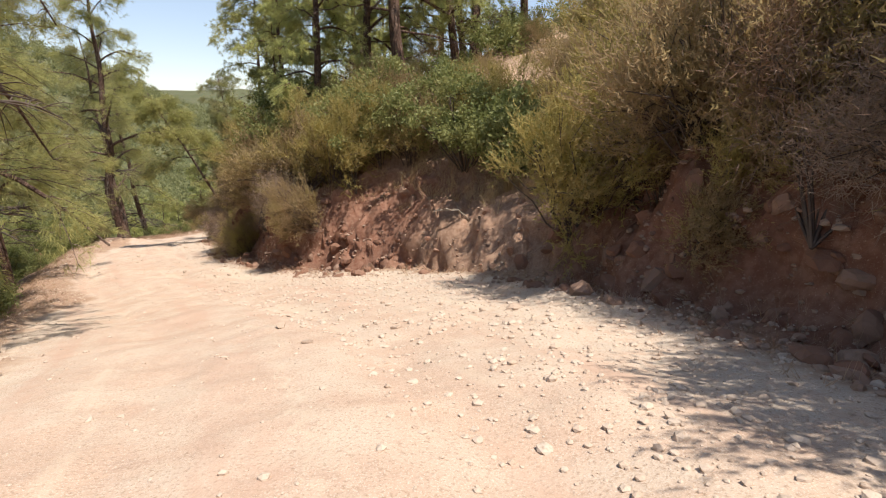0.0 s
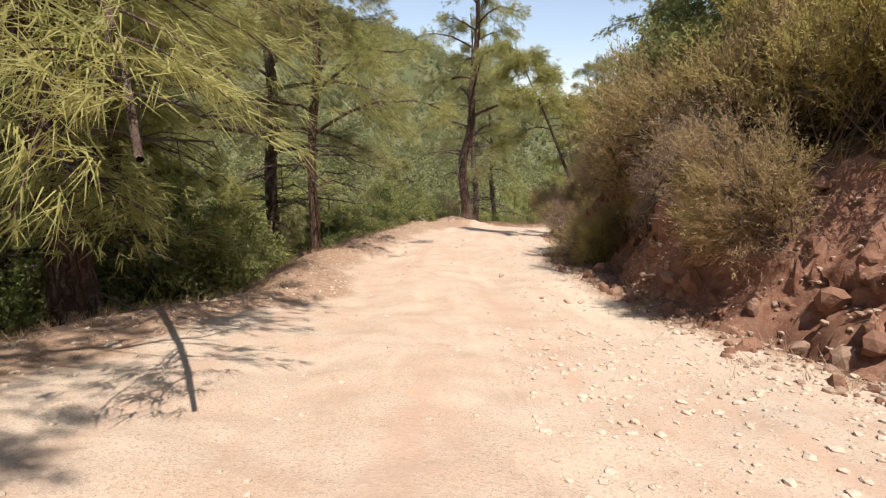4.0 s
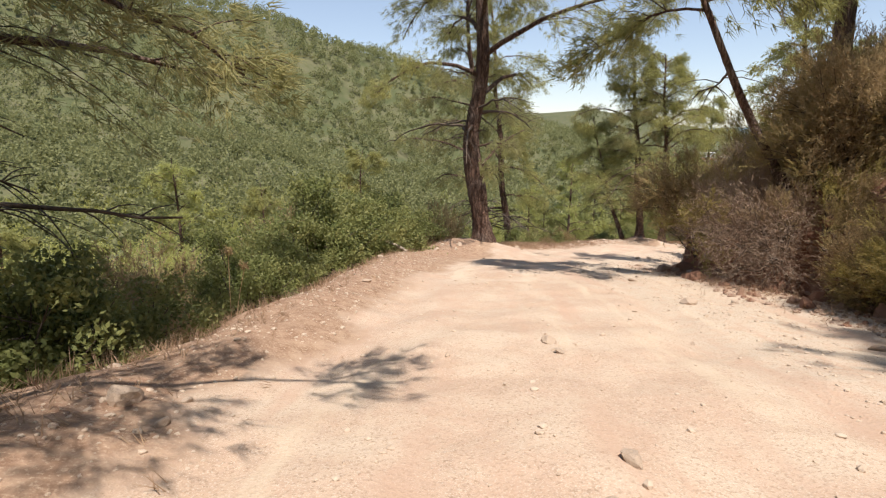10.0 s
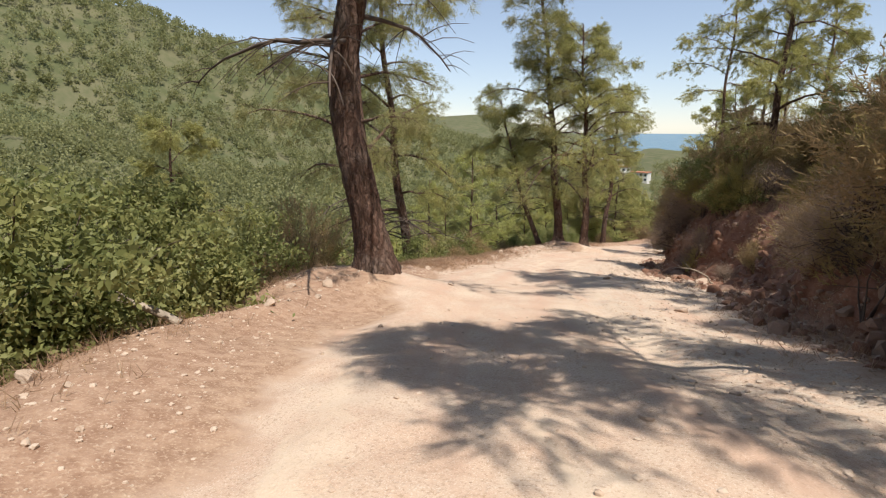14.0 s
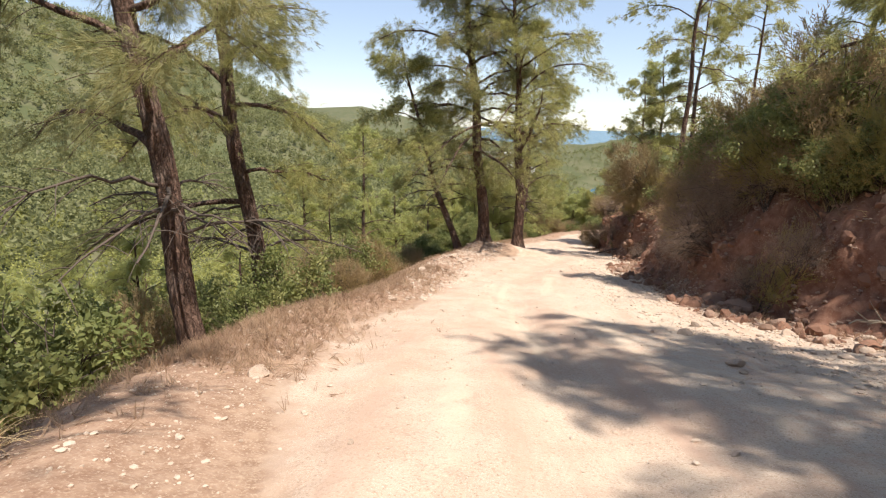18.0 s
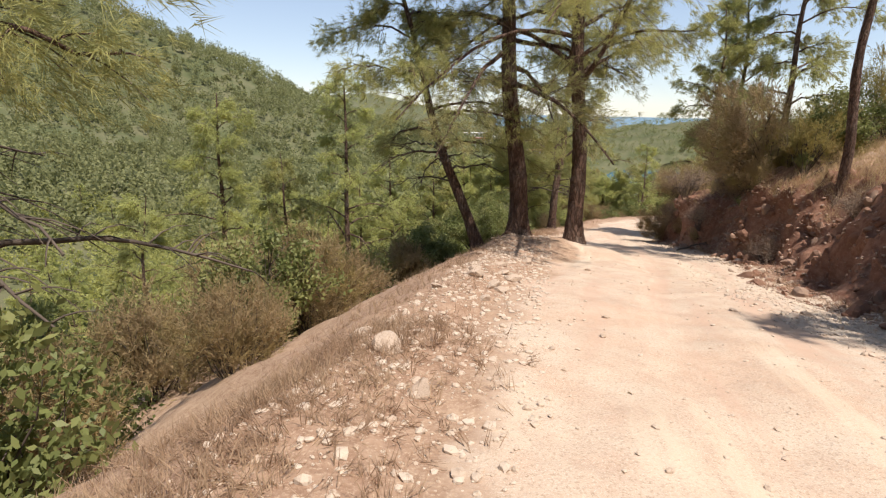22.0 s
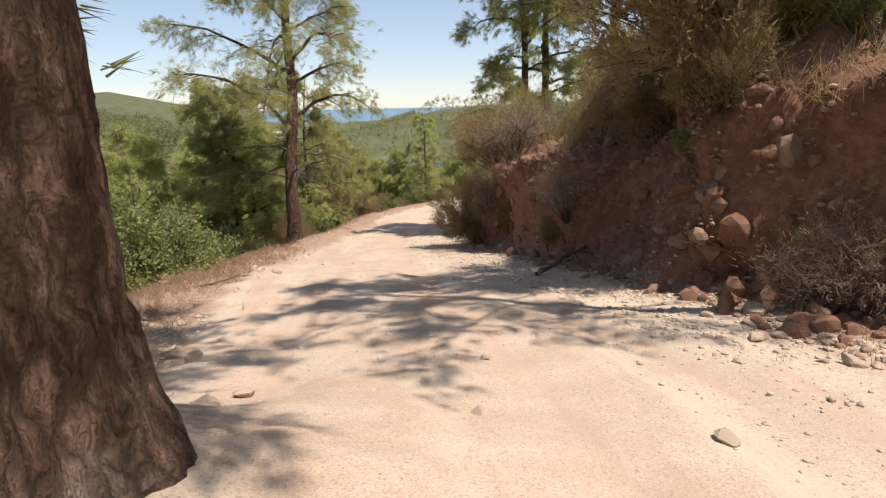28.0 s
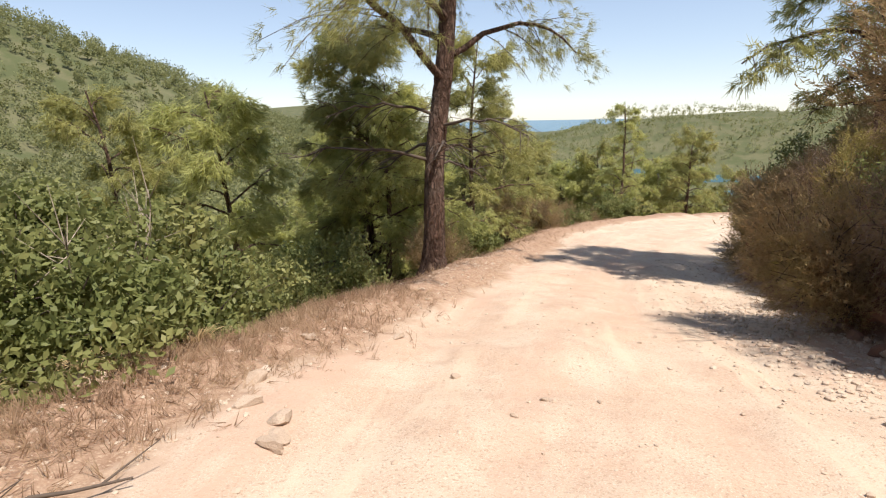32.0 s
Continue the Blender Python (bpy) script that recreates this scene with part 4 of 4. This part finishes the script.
# ---------------------------------------------------------------- stones
def stone_mesh(seed, material, rough=0.22):
    rng = np.random.default_rng(seed)
    bm = bmesh.new()
    bmesh.ops.create_icosphere(bm, subdivisions=2, radius=0.5)
    flat = Vector((rng.uniform(0.75, 1.2), rng.uniform(0.6, 0.95), rng.uniform(0.4, 0.65)))
    cuts = [(Vector(rng.normal(size=3)).normalized(), rng.uniform(0.20, 0.40)) for _ in range(9)]
    for v in bm.verts:
        for n, far in cuts:
            over = v.co.dot(n) - far
            if over > 0:
                v.co -= n * over
        v.co *= 1 + rough * 0.3 * rng.uniform(-1, 1)
        v.co = Vector((v.co.x * flat.x, v.co.y * flat.y, v.co.z * flat.z))
    me = bpy.data.meshes.new("stone")
    bm.to_mesh(me)
    bm.free()
    me.materials.append(material)
    return me


PALE = [stone_mesh(200 + k, STONE) for k in range(6)]
EMBEDDED = [stone_mesh(220 + k, ROCK, 0.3) for k in range(6)]


def lay_stone(x, y, size, name, label, shapes, group, sink=0.3):
    ob = new(name, shapes[int(abs(x * 37 + y * 91)) % len(shapes)])
    px, py, pz = surface(x, y)
    ob.matrix_basis = Matrix.Translation((px, py, pz + size * (0.25 - sink * 0.5))) @ Euler((0.2 * math.sin(x * 9), 0.2 * math.cos(y * 7), x * 13.0)).to_matrix().to_4x4() @ Matrix.Diagonal((size, size, size, 1))
    return tagged(ob, label, "stone", group)


rng = np.random.default_rng(13)
# single stones that stand out on the road
for x, y, size in ((-11.35, 18.7, 0.20), (-11.4, 19.05, 0.22), (-12.45, 17.45, 0.13), (-11.8, 18.2, 0.12), (-6.35, 13.9, 0.2), (-11.75, 16.4, 0.13), (-19.65, 45.3, 0.14), (-20.1, 44.7, 0.12), (-21.3, 44.0, 0.5), (-21.7, 44.5, 0.45),
                   (-20.9, 46.4, 0.3), (-20.8, 47.0, 0.34), (-14.95, 55.15, 0.55), (-14.4, 57.4, 0.35), (-19.6, 56.6, 0.35), (-19.5, 57.1, 0.3), (-18.0, 56.2, 0.2), (-16.8, 55.6, 0.25), (-20.2, 64.2, 0.3), (-20.1, 63.9, 0.3), (-20.0, 66.5, 0.22), (-18.25, 63.2, 0.14),
                   (-18.6, 64.9, 0.13), (-21.3, 48.0, 0.42), (-21.2, 47.4, 0.5), (-20.9, 47.3, 0.45), (-20.9, 48.5, 0.34), (-21.0, 49.1, 0.3), (-21.15, 47.7, 0.25), (-20.9, 53.5, 0.4), (-20.6, 48.1, 0.2), (-15.6, 54.0, 0.3), (-16.0, 50.2, 0.3), (-17.9, 47.5, 0.22), (-15.5, 50.6, 0.3), (-21.7, 64.5, 0.5), (-20.7, 64.9, 0.3), (-20.5, 64.4, 0.28), (-20.8, 66.1, 0.25), (-20.1, 64.0, 0.25), (-20.8, 40.9, 0.22), (-21.0, 40.6, 0.25), (-21.5, 46.5, 0.28), (-20.2, 58.4, 0.4), (-14.9, 57.6, 0.35), (-15.0, 57.2, 0.3), (-14.7, 57.0, 0.32), (-15.1, 56.4, 0.3), (-14.9, 66.0, 0.6), (-15.2, 66.7, 0.55), (-14.9, 64.5, 0.5), (-22.0, 63.4, 0.5), (-16.4, 37.4, 0.35), (-15.8, 40.0, 0.3), (-15.6, 47.6, 0.35), (-5.9, 14.3, 0.24), (-2.1, 6.7, 0.14), (-0.1, 5.2, 0.16), (-12.55, 20.76, 0.24), (-12.35, 20.5, 0.15), (-1.81, 5.47, 0.24), (-0.48, 5.02, 0.18), (-4.23, 4.4, 0.4), (-4.5, 4.1, 0.25),
                   (-1.23, 4.41, 0.17), (-12.16, 17.51, 0.17), (-11.56, 16.87, 0.26), (-16.08, 39.98, 0.4), (-16.41, 39.21, 0.4), (-19.86, 39.63, 0.16), (-20.68, 50.74, 0.45), (-20.75, 48.14, 0.5), (-19.51, 50.65, 0.22), (-17.64, 57.38, 0.18), (-14.63, 57.94, 0.6), (-19.35, 29.55, 0.36), (-19.7, 29.2, 0.28), (-19.1, 29.0, 0.2)):
    lay_stone(x, y, 0.66 * size, "stone", "pale angular stone lying on the dirt road", PALE, "stones on the road")
for n in range(220):
    s = rng.uniform(-3, 78)
    side = rng.uniform()
    d = along(RIGHT, s) - rng.uniform(-0.3, 1.8) ** 1.0 if side < 0.6 else -along(LEFT, s) + rng.uniform(-0.1, 0.9) if side < 0.8 else rng.uniform(-2.2, 3.2)
    x, y = place(s, d)
    lay_stone(x, y, 0.07 * 4 ** rng.uniform(0, 1) ** 1.8 if side < 0.8 else rng.uniform(0.05, 0.11), "stone", "rough limestone lump on the verge of the dirt road" if side < 0.8 else "small pale stone lying on the dirt road", PALE, "stones on the road")
# large blocks that jut from the bank or have fallen to its foot
for x, y, size in ((-13.5, 38.2, 0.9), (-13.6, 36.9, 0.6), (-13.2, 37.6, 0.75), (-14.9, 43.4, 0.9), (-14.6, 42.6, 0.7), (-13.5, 63.0, 0.45), (-13.5, 62.3, 0.4), (-14.3, 55.1, 0.5), (-9.7, 23.1, 0.6), (-9.9, 22.3, 0.45), (-14.3, 69.0, 0.7), (-14.0, 61.2, 0.32), (-13.4, 59.6, 0.35)):
    lay_stone(x, y, size, "rock", "large angular rock jutting from the foot of the bank", EMBEDDED, "rocks in the bank", 0.55)
for x, y, size in ((-14.1, 38.6, 0.5), (-14.4, 38.2, 0.4), (-14.5, 38.8, 0.32), (-14.0, 39.1, 0.36), (-14.8, 38.5, 0.24), (-15.06, 55.27, 0.42), (-14.65, 68.86, 0.5), (-15.0, 68.3, 0.35)):
    lay_stone(x, y, size, "stone", "pale block fallen from the bank", PALE, "stones on the road", 0.4)
# rocks bedded in the bank
for n in range(295):
    s = rng.uniform(-4, 80)
    x, y = place(s, along(RIGHT, s) + rng.uniform(0.0, 0.95) * crest(s))
    lay_stone(x, y, 0.09 * 5 ** rng.uniform(0, 1) ** 2.0, "rock", "brown rock bedded in the red earth bank", EMBEDDED, "rocks in the bank", 0.5)


def scatter(name, label, category, number, spot, maker, material, seed):
    rng = np.random.default_rng(seed)
    x, y = spot(rng, number)
    z = ground_height(x, y)
    dx, dy = bank_shift(x, y, z)
    v, f = maker(np.stack([x + dx, y + dy, z], 1), rng)
    return tagged(new(name, make_mesh(name, v, f, material, True)), label, category, kind="stuff")


def many_places(s, d):
    x, y = np.interp(s, STATION, dense[:, 0]), np.interp(s, STATION, dense[:, 1])
    tx, ty = np.interp(s, STATION, TANGENT[:, 0]), np.interp(s, STATION, TANGENT[:, 1])
    n = np.hypot(tx, ty)
    return x + d * ty / n, y - d * tx / n


def pebble_maker(low, high, round_ones=False):
    if round_ones:
        bm = bmesh.new()
        bmesh.ops.create_icosphere(bm, subdivisions=1, radius=0.85)
        corners, tris = np.array([v.co[:] for v in bm.verts]), np.array([[v.index for v in f.verts] for f in bm.faces])
        bm.free()
    else:
        corners = np.array([(x, y, z) for z, w in ((-0.6, 1.0), (0.5, 0.7)) for x, y in ((-0.8 * w, -0.7 * w), (0.8 * w, -0.7 * w), (0.8 * w, 0.7 * w), (-0.8 * w, 0.7 * w))])
        tris = np.array([(0, 1, 5, 4), (1, 2, 6, 5), (2, 3, 7, 6), (3, 0, 4, 7), (4, 5, 6, 7)])
    many = len(corners)

    def make(p, rng):
        n = len(p)
        size = low * (high / low) ** (rng.uniform(0, 1, n) ** 1.75)
        shape = corners[None] * rng.uniform(0.62, 1.12, (n, many, 3)) * rng.uniform(0.7, 1.25, (n, 1, 3)) * (size / 2)[:, None, None]
        a = rng.uniform(0, 6.28, n)
        c, s = np.cos(a)[:, None], np.sin(a)[:, None]
        lift = shape[..., 2] + shape[..., 0] * rng.uniform(-0.2, 0.2, (n, 1))
        v = np.stack([shape[..., 0] * c - shape[..., 1] * s, shape[..., 0] * s + shape[..., 1] * c, lift * 0.62 + 0.06 * size[:, None]], -1) + p[:, None]
        return v.reshape(-1, 3), (tris[None] + many * np.arange(n)[:, None, None]).reshape(n * len(tris), -1)
    return make


def road_gravel(rng, n):
    s = rng.uniform(-4, 82, n)
    u = rng.uniform(0, 1, n)
    mix = rng.uniform(0, 1, n)
    lo, hi = -along(LEFT, s), along(RIGHT, s)
    d = np.where(mix < 0.5, hi - 2.4 * u ** 1.3 + 0.3, np.where(mix < 0.72, lo + 1.2 * u, lo + (hi - lo) * u))
    return many_places(s, d)


def bank_gravel(rng, n):
    s = rng.uniform(-5, 80, n)
    s = np.where((s > 5.5) & (s < 10.5) & (rng.uniform(0, 1, n) < 0.75), s + 55, s)
    return many_places(s, along(RIGHT, s) + rng.uniform(-0.3, 1.0, n) * crest(s))


def grass_maker(long, wide, count, lean):
    def make(p, rng):
        ways = rng.normal(0, lean, p.shape) + np.array((0, 0, 1.0))
        return blades(p, ways, count, long, wide, 0.3, 0.0, rng)
    return make


def left_verge(rng, n):
    s = rng.uniform(-5, 95, n)
    return many_places(s, -along(LEFT, s) - rng.normal(0.25, 0.42, n) * (1 + 0.5 * (s > 40)))


def right_foot(rng, n):
    s = rng.uniform(-5, 85, n)
    return many_places(s, along(RIGHT, s) + rng.normal(0.0, 0.35, n))


def bank_crest(rng, n):
    s = rng.uniform(-5, 85, n)
    return many_places(s, along(RIGHT, s) + crest(s) + rng.uniform(-0.2, 3.4, n))


def straw_crest(rng, n):
    s = np.where(rng.uniform(0, 1, n) < 0.8, rng.uniform(54, 64, n), rng.uniform(5, 12, n))
    return many_places(s, along(RIGHT, s) + crest(s) + rng.uniform(-0.3, 6.5, n))


def shoulder(rng, n):
    s = np.where(rng.uniform(0, 1, n) < 0.55, rng.uniform(63, 74, n), rng.uniform(41, 50, n))
    return many_places(s, -along(LEFT, s) + rng.normal(0.15, 0.45, n))


def clod_maker(low, high):
    bm = bmesh.new()
    bmesh.ops.create_icosphere(bm, subdivisions=2, radius=1.0)
    corners = np.array([v.co[:] for v in bm.verts])
    tris = np.array([[v.index for v in f.verts] for f in bm.faces])
    bm.free()

    def make(p, rng):
        n = len(p)
        size = low * (high / low) ** (rng.uniform(0, 1, n) ** 1.8)
        lumps = np.ones((n, len(corners)))
        for k in range(9):
            way = rng.normal(size=(n, 3))
            way /= np.linalg.norm(way, axis=1)[:, None]
            reach = np.einsum("ij,nj->ni", corners, way)
            far = rng.uniform(0.35, 0.8, (n, 1))
            lumps = np.where(reach * lumps > far, far / np.maximum(reach, 1e-3), lumps)
        shape = corners[None] * lumps[..., None] * rng.uniform(0.6, 1.3, (n, 1, 3)) * (size / 2)[:, None, None]
        return (shape + p[:, None]).reshape(-1, 3), (tris[None] + len(corners) * np.arange(n)[:, None, None]).reshape(-1, 3)
    return make


def gravel_patches(rng, n):
    kind = rng.integers(0, 4, n)
    s = np.choose(kind, (rng.uniform(-2, 13, n), rng.uniform(38, 57, n), rng.uniform(46, 66, n), rng.uniform(62, 76, n)))
    d = np.choose(kind, (rng.uniform(0.6, 3.8, n), along(RIGHT, s) - 2.2 * rng.uniform(0, 1, n) ** 1.2, -along(LEFT, s) + 1.5 * rng.uniform(0, 1, n), along(RIGHT, s) - 1.6 * rng.uniform(0, 1, n)))
    return many_places(s, d)


scatter("bank_clods", "lumps of red earth and rock on the bank's face", "earth", 3600, bank_gravel, clod_maker(0.07, 0.42), CLOD, 307)
scatter("gravel_patches", "coarse pale gravel washed out of the road", "gravel", 15000, gravel_patches, pebble_maker(0.025, 0.12, True), STONE, 308)
scatter("gravel", "loose pale gravel strewn over the dirt road", "gravel", 52000, road_gravel, pebble_maker(0.009, 0.032), STONE, 301)
scatter("road_stones", "small angular stones strewn over the dirt road", "gravel", 11000, road_gravel, pebble_maker(0.028, 0.085, True), STONE, 311)
scatter("bank_rubble", "small rubble on the red earth bank", "rubble", 20000, bank_gravel, pebble_maker(0.03, 0.15, True), ROCK, 302)
scatter("verge_grass", "straw-coloured dry grass along the road's edge", "grass", 11000, left_verge, grass_maker(0.14, 0.0028, 5, 0.8), LITTER, 303)
scatter("bank_foot_grass", "thin dry grass at the foot of the bank", "grass", 5500, right_foot, grass_maker(0.14, 0.0028, 5, 0.9), LITTER, 304)
scatter("crest_grass", "dry grass tufts on the crest of the bank", "grass", 8000, bank_crest, grass_maker(0.38, 0.004, 6, 0.5), STRAW, 305)
scatter("crest_straw", "thick pale straw grass on the crest of the bank", "grass", 7500, straw_crest, grass_maker(0.42, 0.0035, 7, 0.5), STRAW, 309)
scatter("shoulder_grass", "dense dry brown grass on the road's shoulder", "grass", 9000, shoulder, grass_maker(0.15, 0.0026, 7, 0.9), LITTER, 310)
scatter("bank_twigs", "fallen twigs and roots on the bank", "twigs", 3000, bank_gravel, grass_maker(0.26, 0.0035, 2, 1.6), DRY_TWIG, 306)


# ---------------------------------------------------------------- single small things
def branch_thing(name, label, start, end, thick, sag, twigs, seed, material=None):
    """A fallen or dead branch from start to end, with side twigs."""
    rng = np.random.default_rng(seed)
    a, b = np.array(start, float), np.array(end, float)
    g = np.linspace(0, 1, 10)[:, None]
    span = np.linalg.norm(b - a)
    line = a + (b - a) * g + np.array((0, 0, 1.0)) * (sag * np.sin(g * np.pi)) + rng.normal(0, 0.012 * span, (10, 3)) * (g > 0) * (g < 1)
    ob = new(name)
    part("stick", make_mesh("stick", *tube(line, thick * (1 - 0.7 * g[:, 0]), 8, wobble=0.1, rng=rng), material or TWIG), ob)
    for k in range(twigs):
        f = rng.uniform(0.3, 0.95)
        base = np.array([np.interp(f, g[:, 0], line[:, i]) for i in range(3)])
        way = (b - a) / span + rng.normal(0, 0.6, 3)
        tip = base + way / np.linalg.norm(way) * span * rng.uniform(0.15, 0.35)
        part("twig", make_mesh("twig", *tube(np.linspace(base, tip, 4), np.linspace(thick * 0.4, thick * 0.12, 4), 5), material or TWIG), ob)
    return tagged(ob, label, "branch")


def ground_point(x, y, up=0.0):
    return (x, y, on_ground(x, y) + up)


PALE_WOOD = plain_material("bleached wood", (0.40, 0.33, 0.26), 0.85, 0.4, 12)
branch_thing("dead_branch", "bleached dead trunk sticking out of the green bush", ground_point(-19.2, 27.0, 0.0), ground_point(-20.2, 26.5, 0.75), 0.045, 0.08, 4, 1, PALE_WOOD)
for k, (s, d, high, reach) in enumerate(((20.5, 5.6, 1.2, 1.3), (21.3, 5.2, 1.6, 1.0), (9.5, 6.2, 0.8, 1.2), (43.0, 5.9, 1.0, 1.4), (56.5, 5.6, 1.4, 1.2))):
    x, y = place(s, d)
    branch_thing("dead_branch", "pale bare branch hanging out of the bank", ground_point(x, y, -0.05), (x - reach * 0.8, y - 0.4, on_ground(x, y) + high * 0.4), 0.025, 0.2, 6, 20 + k, PALE_WOOD)


branch_thing("fallen_log", "weathered log lying at the foot of the bank", ground_point(-15.7, 61.3, 0.06), ground_point(-14.5, 61.9, 0.12), 0.04, 0.03, 5, 61)
branch_thing("dead_branch", "thin dry branch lying on the verge of the road", ground_point(-21.2, 62.6, 0.03), ground_point(-20.5, 63.4, 0.05), 0.018, 0.02, 4, 62)
branch_thing("dead_branch", "grey dead branch lying against the bank", ground_point(-12.9, 56.2, 0.05), ground_point(-12.3, 57.3, 0.25), 0.022, 0.05, 5, 63)
for k, (s, d, high) in enumerate(((71.2, -3.9, 1.9), (70.8, -4.1, 1.6), (71.7, -4.2, 1.8), (71.4, -4.4, 2.1))):
    x, y = place(s, d)
    branch_thing("dead_branch", "pale bare shrub stem beside the green bush", ground_point(x, y, -0.05), (x + 0.5 * math.sin(k * 2.3), y + 0.5 * math.cos(k * 2.3), on_ground(x, y) + high), 0.016, 0.1, 14, 70 + k, PALE_WOOD)


def stalk(x, y, high, lean, seed, label):
    """A dry flower stalk with a seed head."""
    rng = np.random.default_rng(seed)
    foot = np.array(ground_point(x, y, -0.03))
    g = np.linspace(0, 1, 7)[:, None]
    line = foot + np.array((lean[0], lean[1], high)) * g + np.array((lean[0], lean[1], 0)) * 0.3 * g ** 2
    ob = new("dry_stalk")
    part("stem", make_mesh("stem", *tube(line, np.linspace(0.007, 0.004, 7), 5), STRAW), ob)
    c = line[-1] + rng.normal(0, 0.02, (40, 3))
    part("seed_head", make_mesh("seed_head", *blades(c, c - line[-1], 3, 0.05, 0.006, 0.5, 0.0, rng), STRAW, True), ob, "round pale seed head")
    return tagged(ob, label, "plant", "dry flower stalks")


for k, (s, d, high, lean) in enumerate(((25.6, -2.75, 0.9, (-0.1, 0.1)), (25.75, -2.8, 0.75, (-0.05, 0.2)), (26.6, 5.9, 0.9, (-0.3, 0.1)), (37.2, 6.3, 1.0, (-0.3, -0.2)), (37.8, 6.2, 0.8, (-0.2, 0.1)), (70.6, 4.6, 0.5, (-0.1, 0.0)))):
    x, y = place(s, d)
    stalk(x, y, high, lean, 500 + k, "dry squill stalk standing at the edge of the road" if d < 0 else "dry squill stalk leaning out from the bank")


def tussock(x, y, long, count, material, seed, label):
    """A fountain of long thin grass leaves."""
    rng = np.random.default_rng(seed)
    foot = np.array(ground_point(x, y, -0.02))
    pieces = []
    for k in range(count):
        a, out = rng.uniform(0, 6.28), rng.uniform(0.2, 0.9) * long
        g = np.linspace(0, 1, 6)[:, None]
        mid = foot + np.array((math.cos(a), math.sin(a), 0)) * out * g + np.array((0, 0, 1.0)) * long * (1.2 * g - 0.85 * g ** 2.4) * rng.uniform(0.6, 1.0)
        side = np.array((-math.sin(a), math.cos(a), 0)) * 0.005 * (1.05 - g)
        v = np.concatenate([mid - side, mid + side])
        i = np.arange(5)
        pieces.append((v, np.stack([i, i + 1, i + 7, i + 6], 1)))
    ob = new("grass_tussock", make_mesh("grass_tussock", *joined(pieces), material))
    return tagged(ob, label, "grass", "grass tussocks")


for k, (s, d, long, count) in enumerate(((9.3, 7.0, 0.9, 150), (8.2, 6.6, 0.6, 100), (31.5, 4.6, 0.6, 110), (32.4, 4.9, 0.7, 120), (59.5, 6.6, 0.8, 150), (61.0, 6.4, 0.7, 130), (58.0, 6.8, 0.7, 130), (70.0, -3.2, 0.45, 110), (69.3, -3.5, 0.5, 120), (70.9, -3.0, 0.4, 90), (38.6, -2.0, 0.4, 90), (39.2, -2.3, 0.45, 90))):
    x, y = place(s, d)
    tussock(x, y, long, count, STRAW, 520 + k, "straw-yellow grass tussock on the crest of the bank" if d > 0 else "dry grass tussock on the road's shoulder")

# low green plants at the foot of the bank
for k, (x, y, size) in enumerate(((-13.7, 59.4, 0.35), (-13.9, 59.9, 0.25), (-12.9, 58.8, 0.3))):
    tagged(shrub("mastic", x, y, size, 1.3 + k, "at the foot of the bank"), "small yellow-green plant at the foot of the bank")


# ---------------------------------------------------------------- white houses by the shore
GLASS_DARK = plain_material("dark window", (0.04, 0.05, 0.06), 0.2, 0.2)
TILES = plain_material("red roof tiles", (0.38, 0.16, 0.09), 0.8, 0.3)


def box(sx, sy, sz, x=0.0, y=0.0, z=0.0, bevel=0.05):
    bm = bmesh.new()
    bmesh.ops.create_cube(bm, size=1, matrix=Matrix.Translation((x, y, z + sz / 2)) @ Matrix.Diagonal((sx, sy, sz, 1)))
    bmesh.ops.bevel(bm, geom=bm.edges[:], offset=bevel, segments=1, affect="EDGES")
    return bm


def solid(name, bm, material, parent):
    me = bpy.data.meshes.new(name)
    bm.to_mesh(me)
    bm.free()
    me.materials.append(material)
    return part(name, me, parent)


def house(x, y, wide, deep, storeys, turn):
    """A white house with windows on its long sides and a low roof."""
    ob = new("house")
    high = 3.1 * storeys
    solid("wall", box(wide, deep, high + 6, z=-6), WALL_WHITE, ob)
    solid("roof", box(wide + 0.8, deep + 0.8, 0.5, z=high), TILES if storeys < 3 else WALL_WHITE, ob)
    for level in range(storeys):
        for k in range(int(wide // 3)):
            for side in (-1, 1):
                solid("window", box(1.5, 0.12, 1.5, -wide / 2 + 1.6 + 3 * k, side * (deep / 2 + 0.03), 0.9 + 3.1 * level, 0.02), GLASS_DARK, ob)
    ob.matrix_basis = Matrix.Translation((x, y, on_ground(x, y) + 0.2)) @ Matrix.Rotation(turn, 4, "Z")
    return tagged(ob, "white rendered house with dark windows by the shore", "house", "houses by the shore")


for x, y, wide, deep, storeys, turn in ((-63, 440, 24, 12, 4, 0.1), (-88, 452, 18, 10, 3, 0.2), (-40, 430, 15, 10, 2, -0.2), (-104, 405, 14, 9, 2, 0.4), (-75, 400, 12, 9, 2, 0.0), (-50, 395, 12, 9, 2, 0.3)):
    house(x, y, wide, deep, storeys, turn)
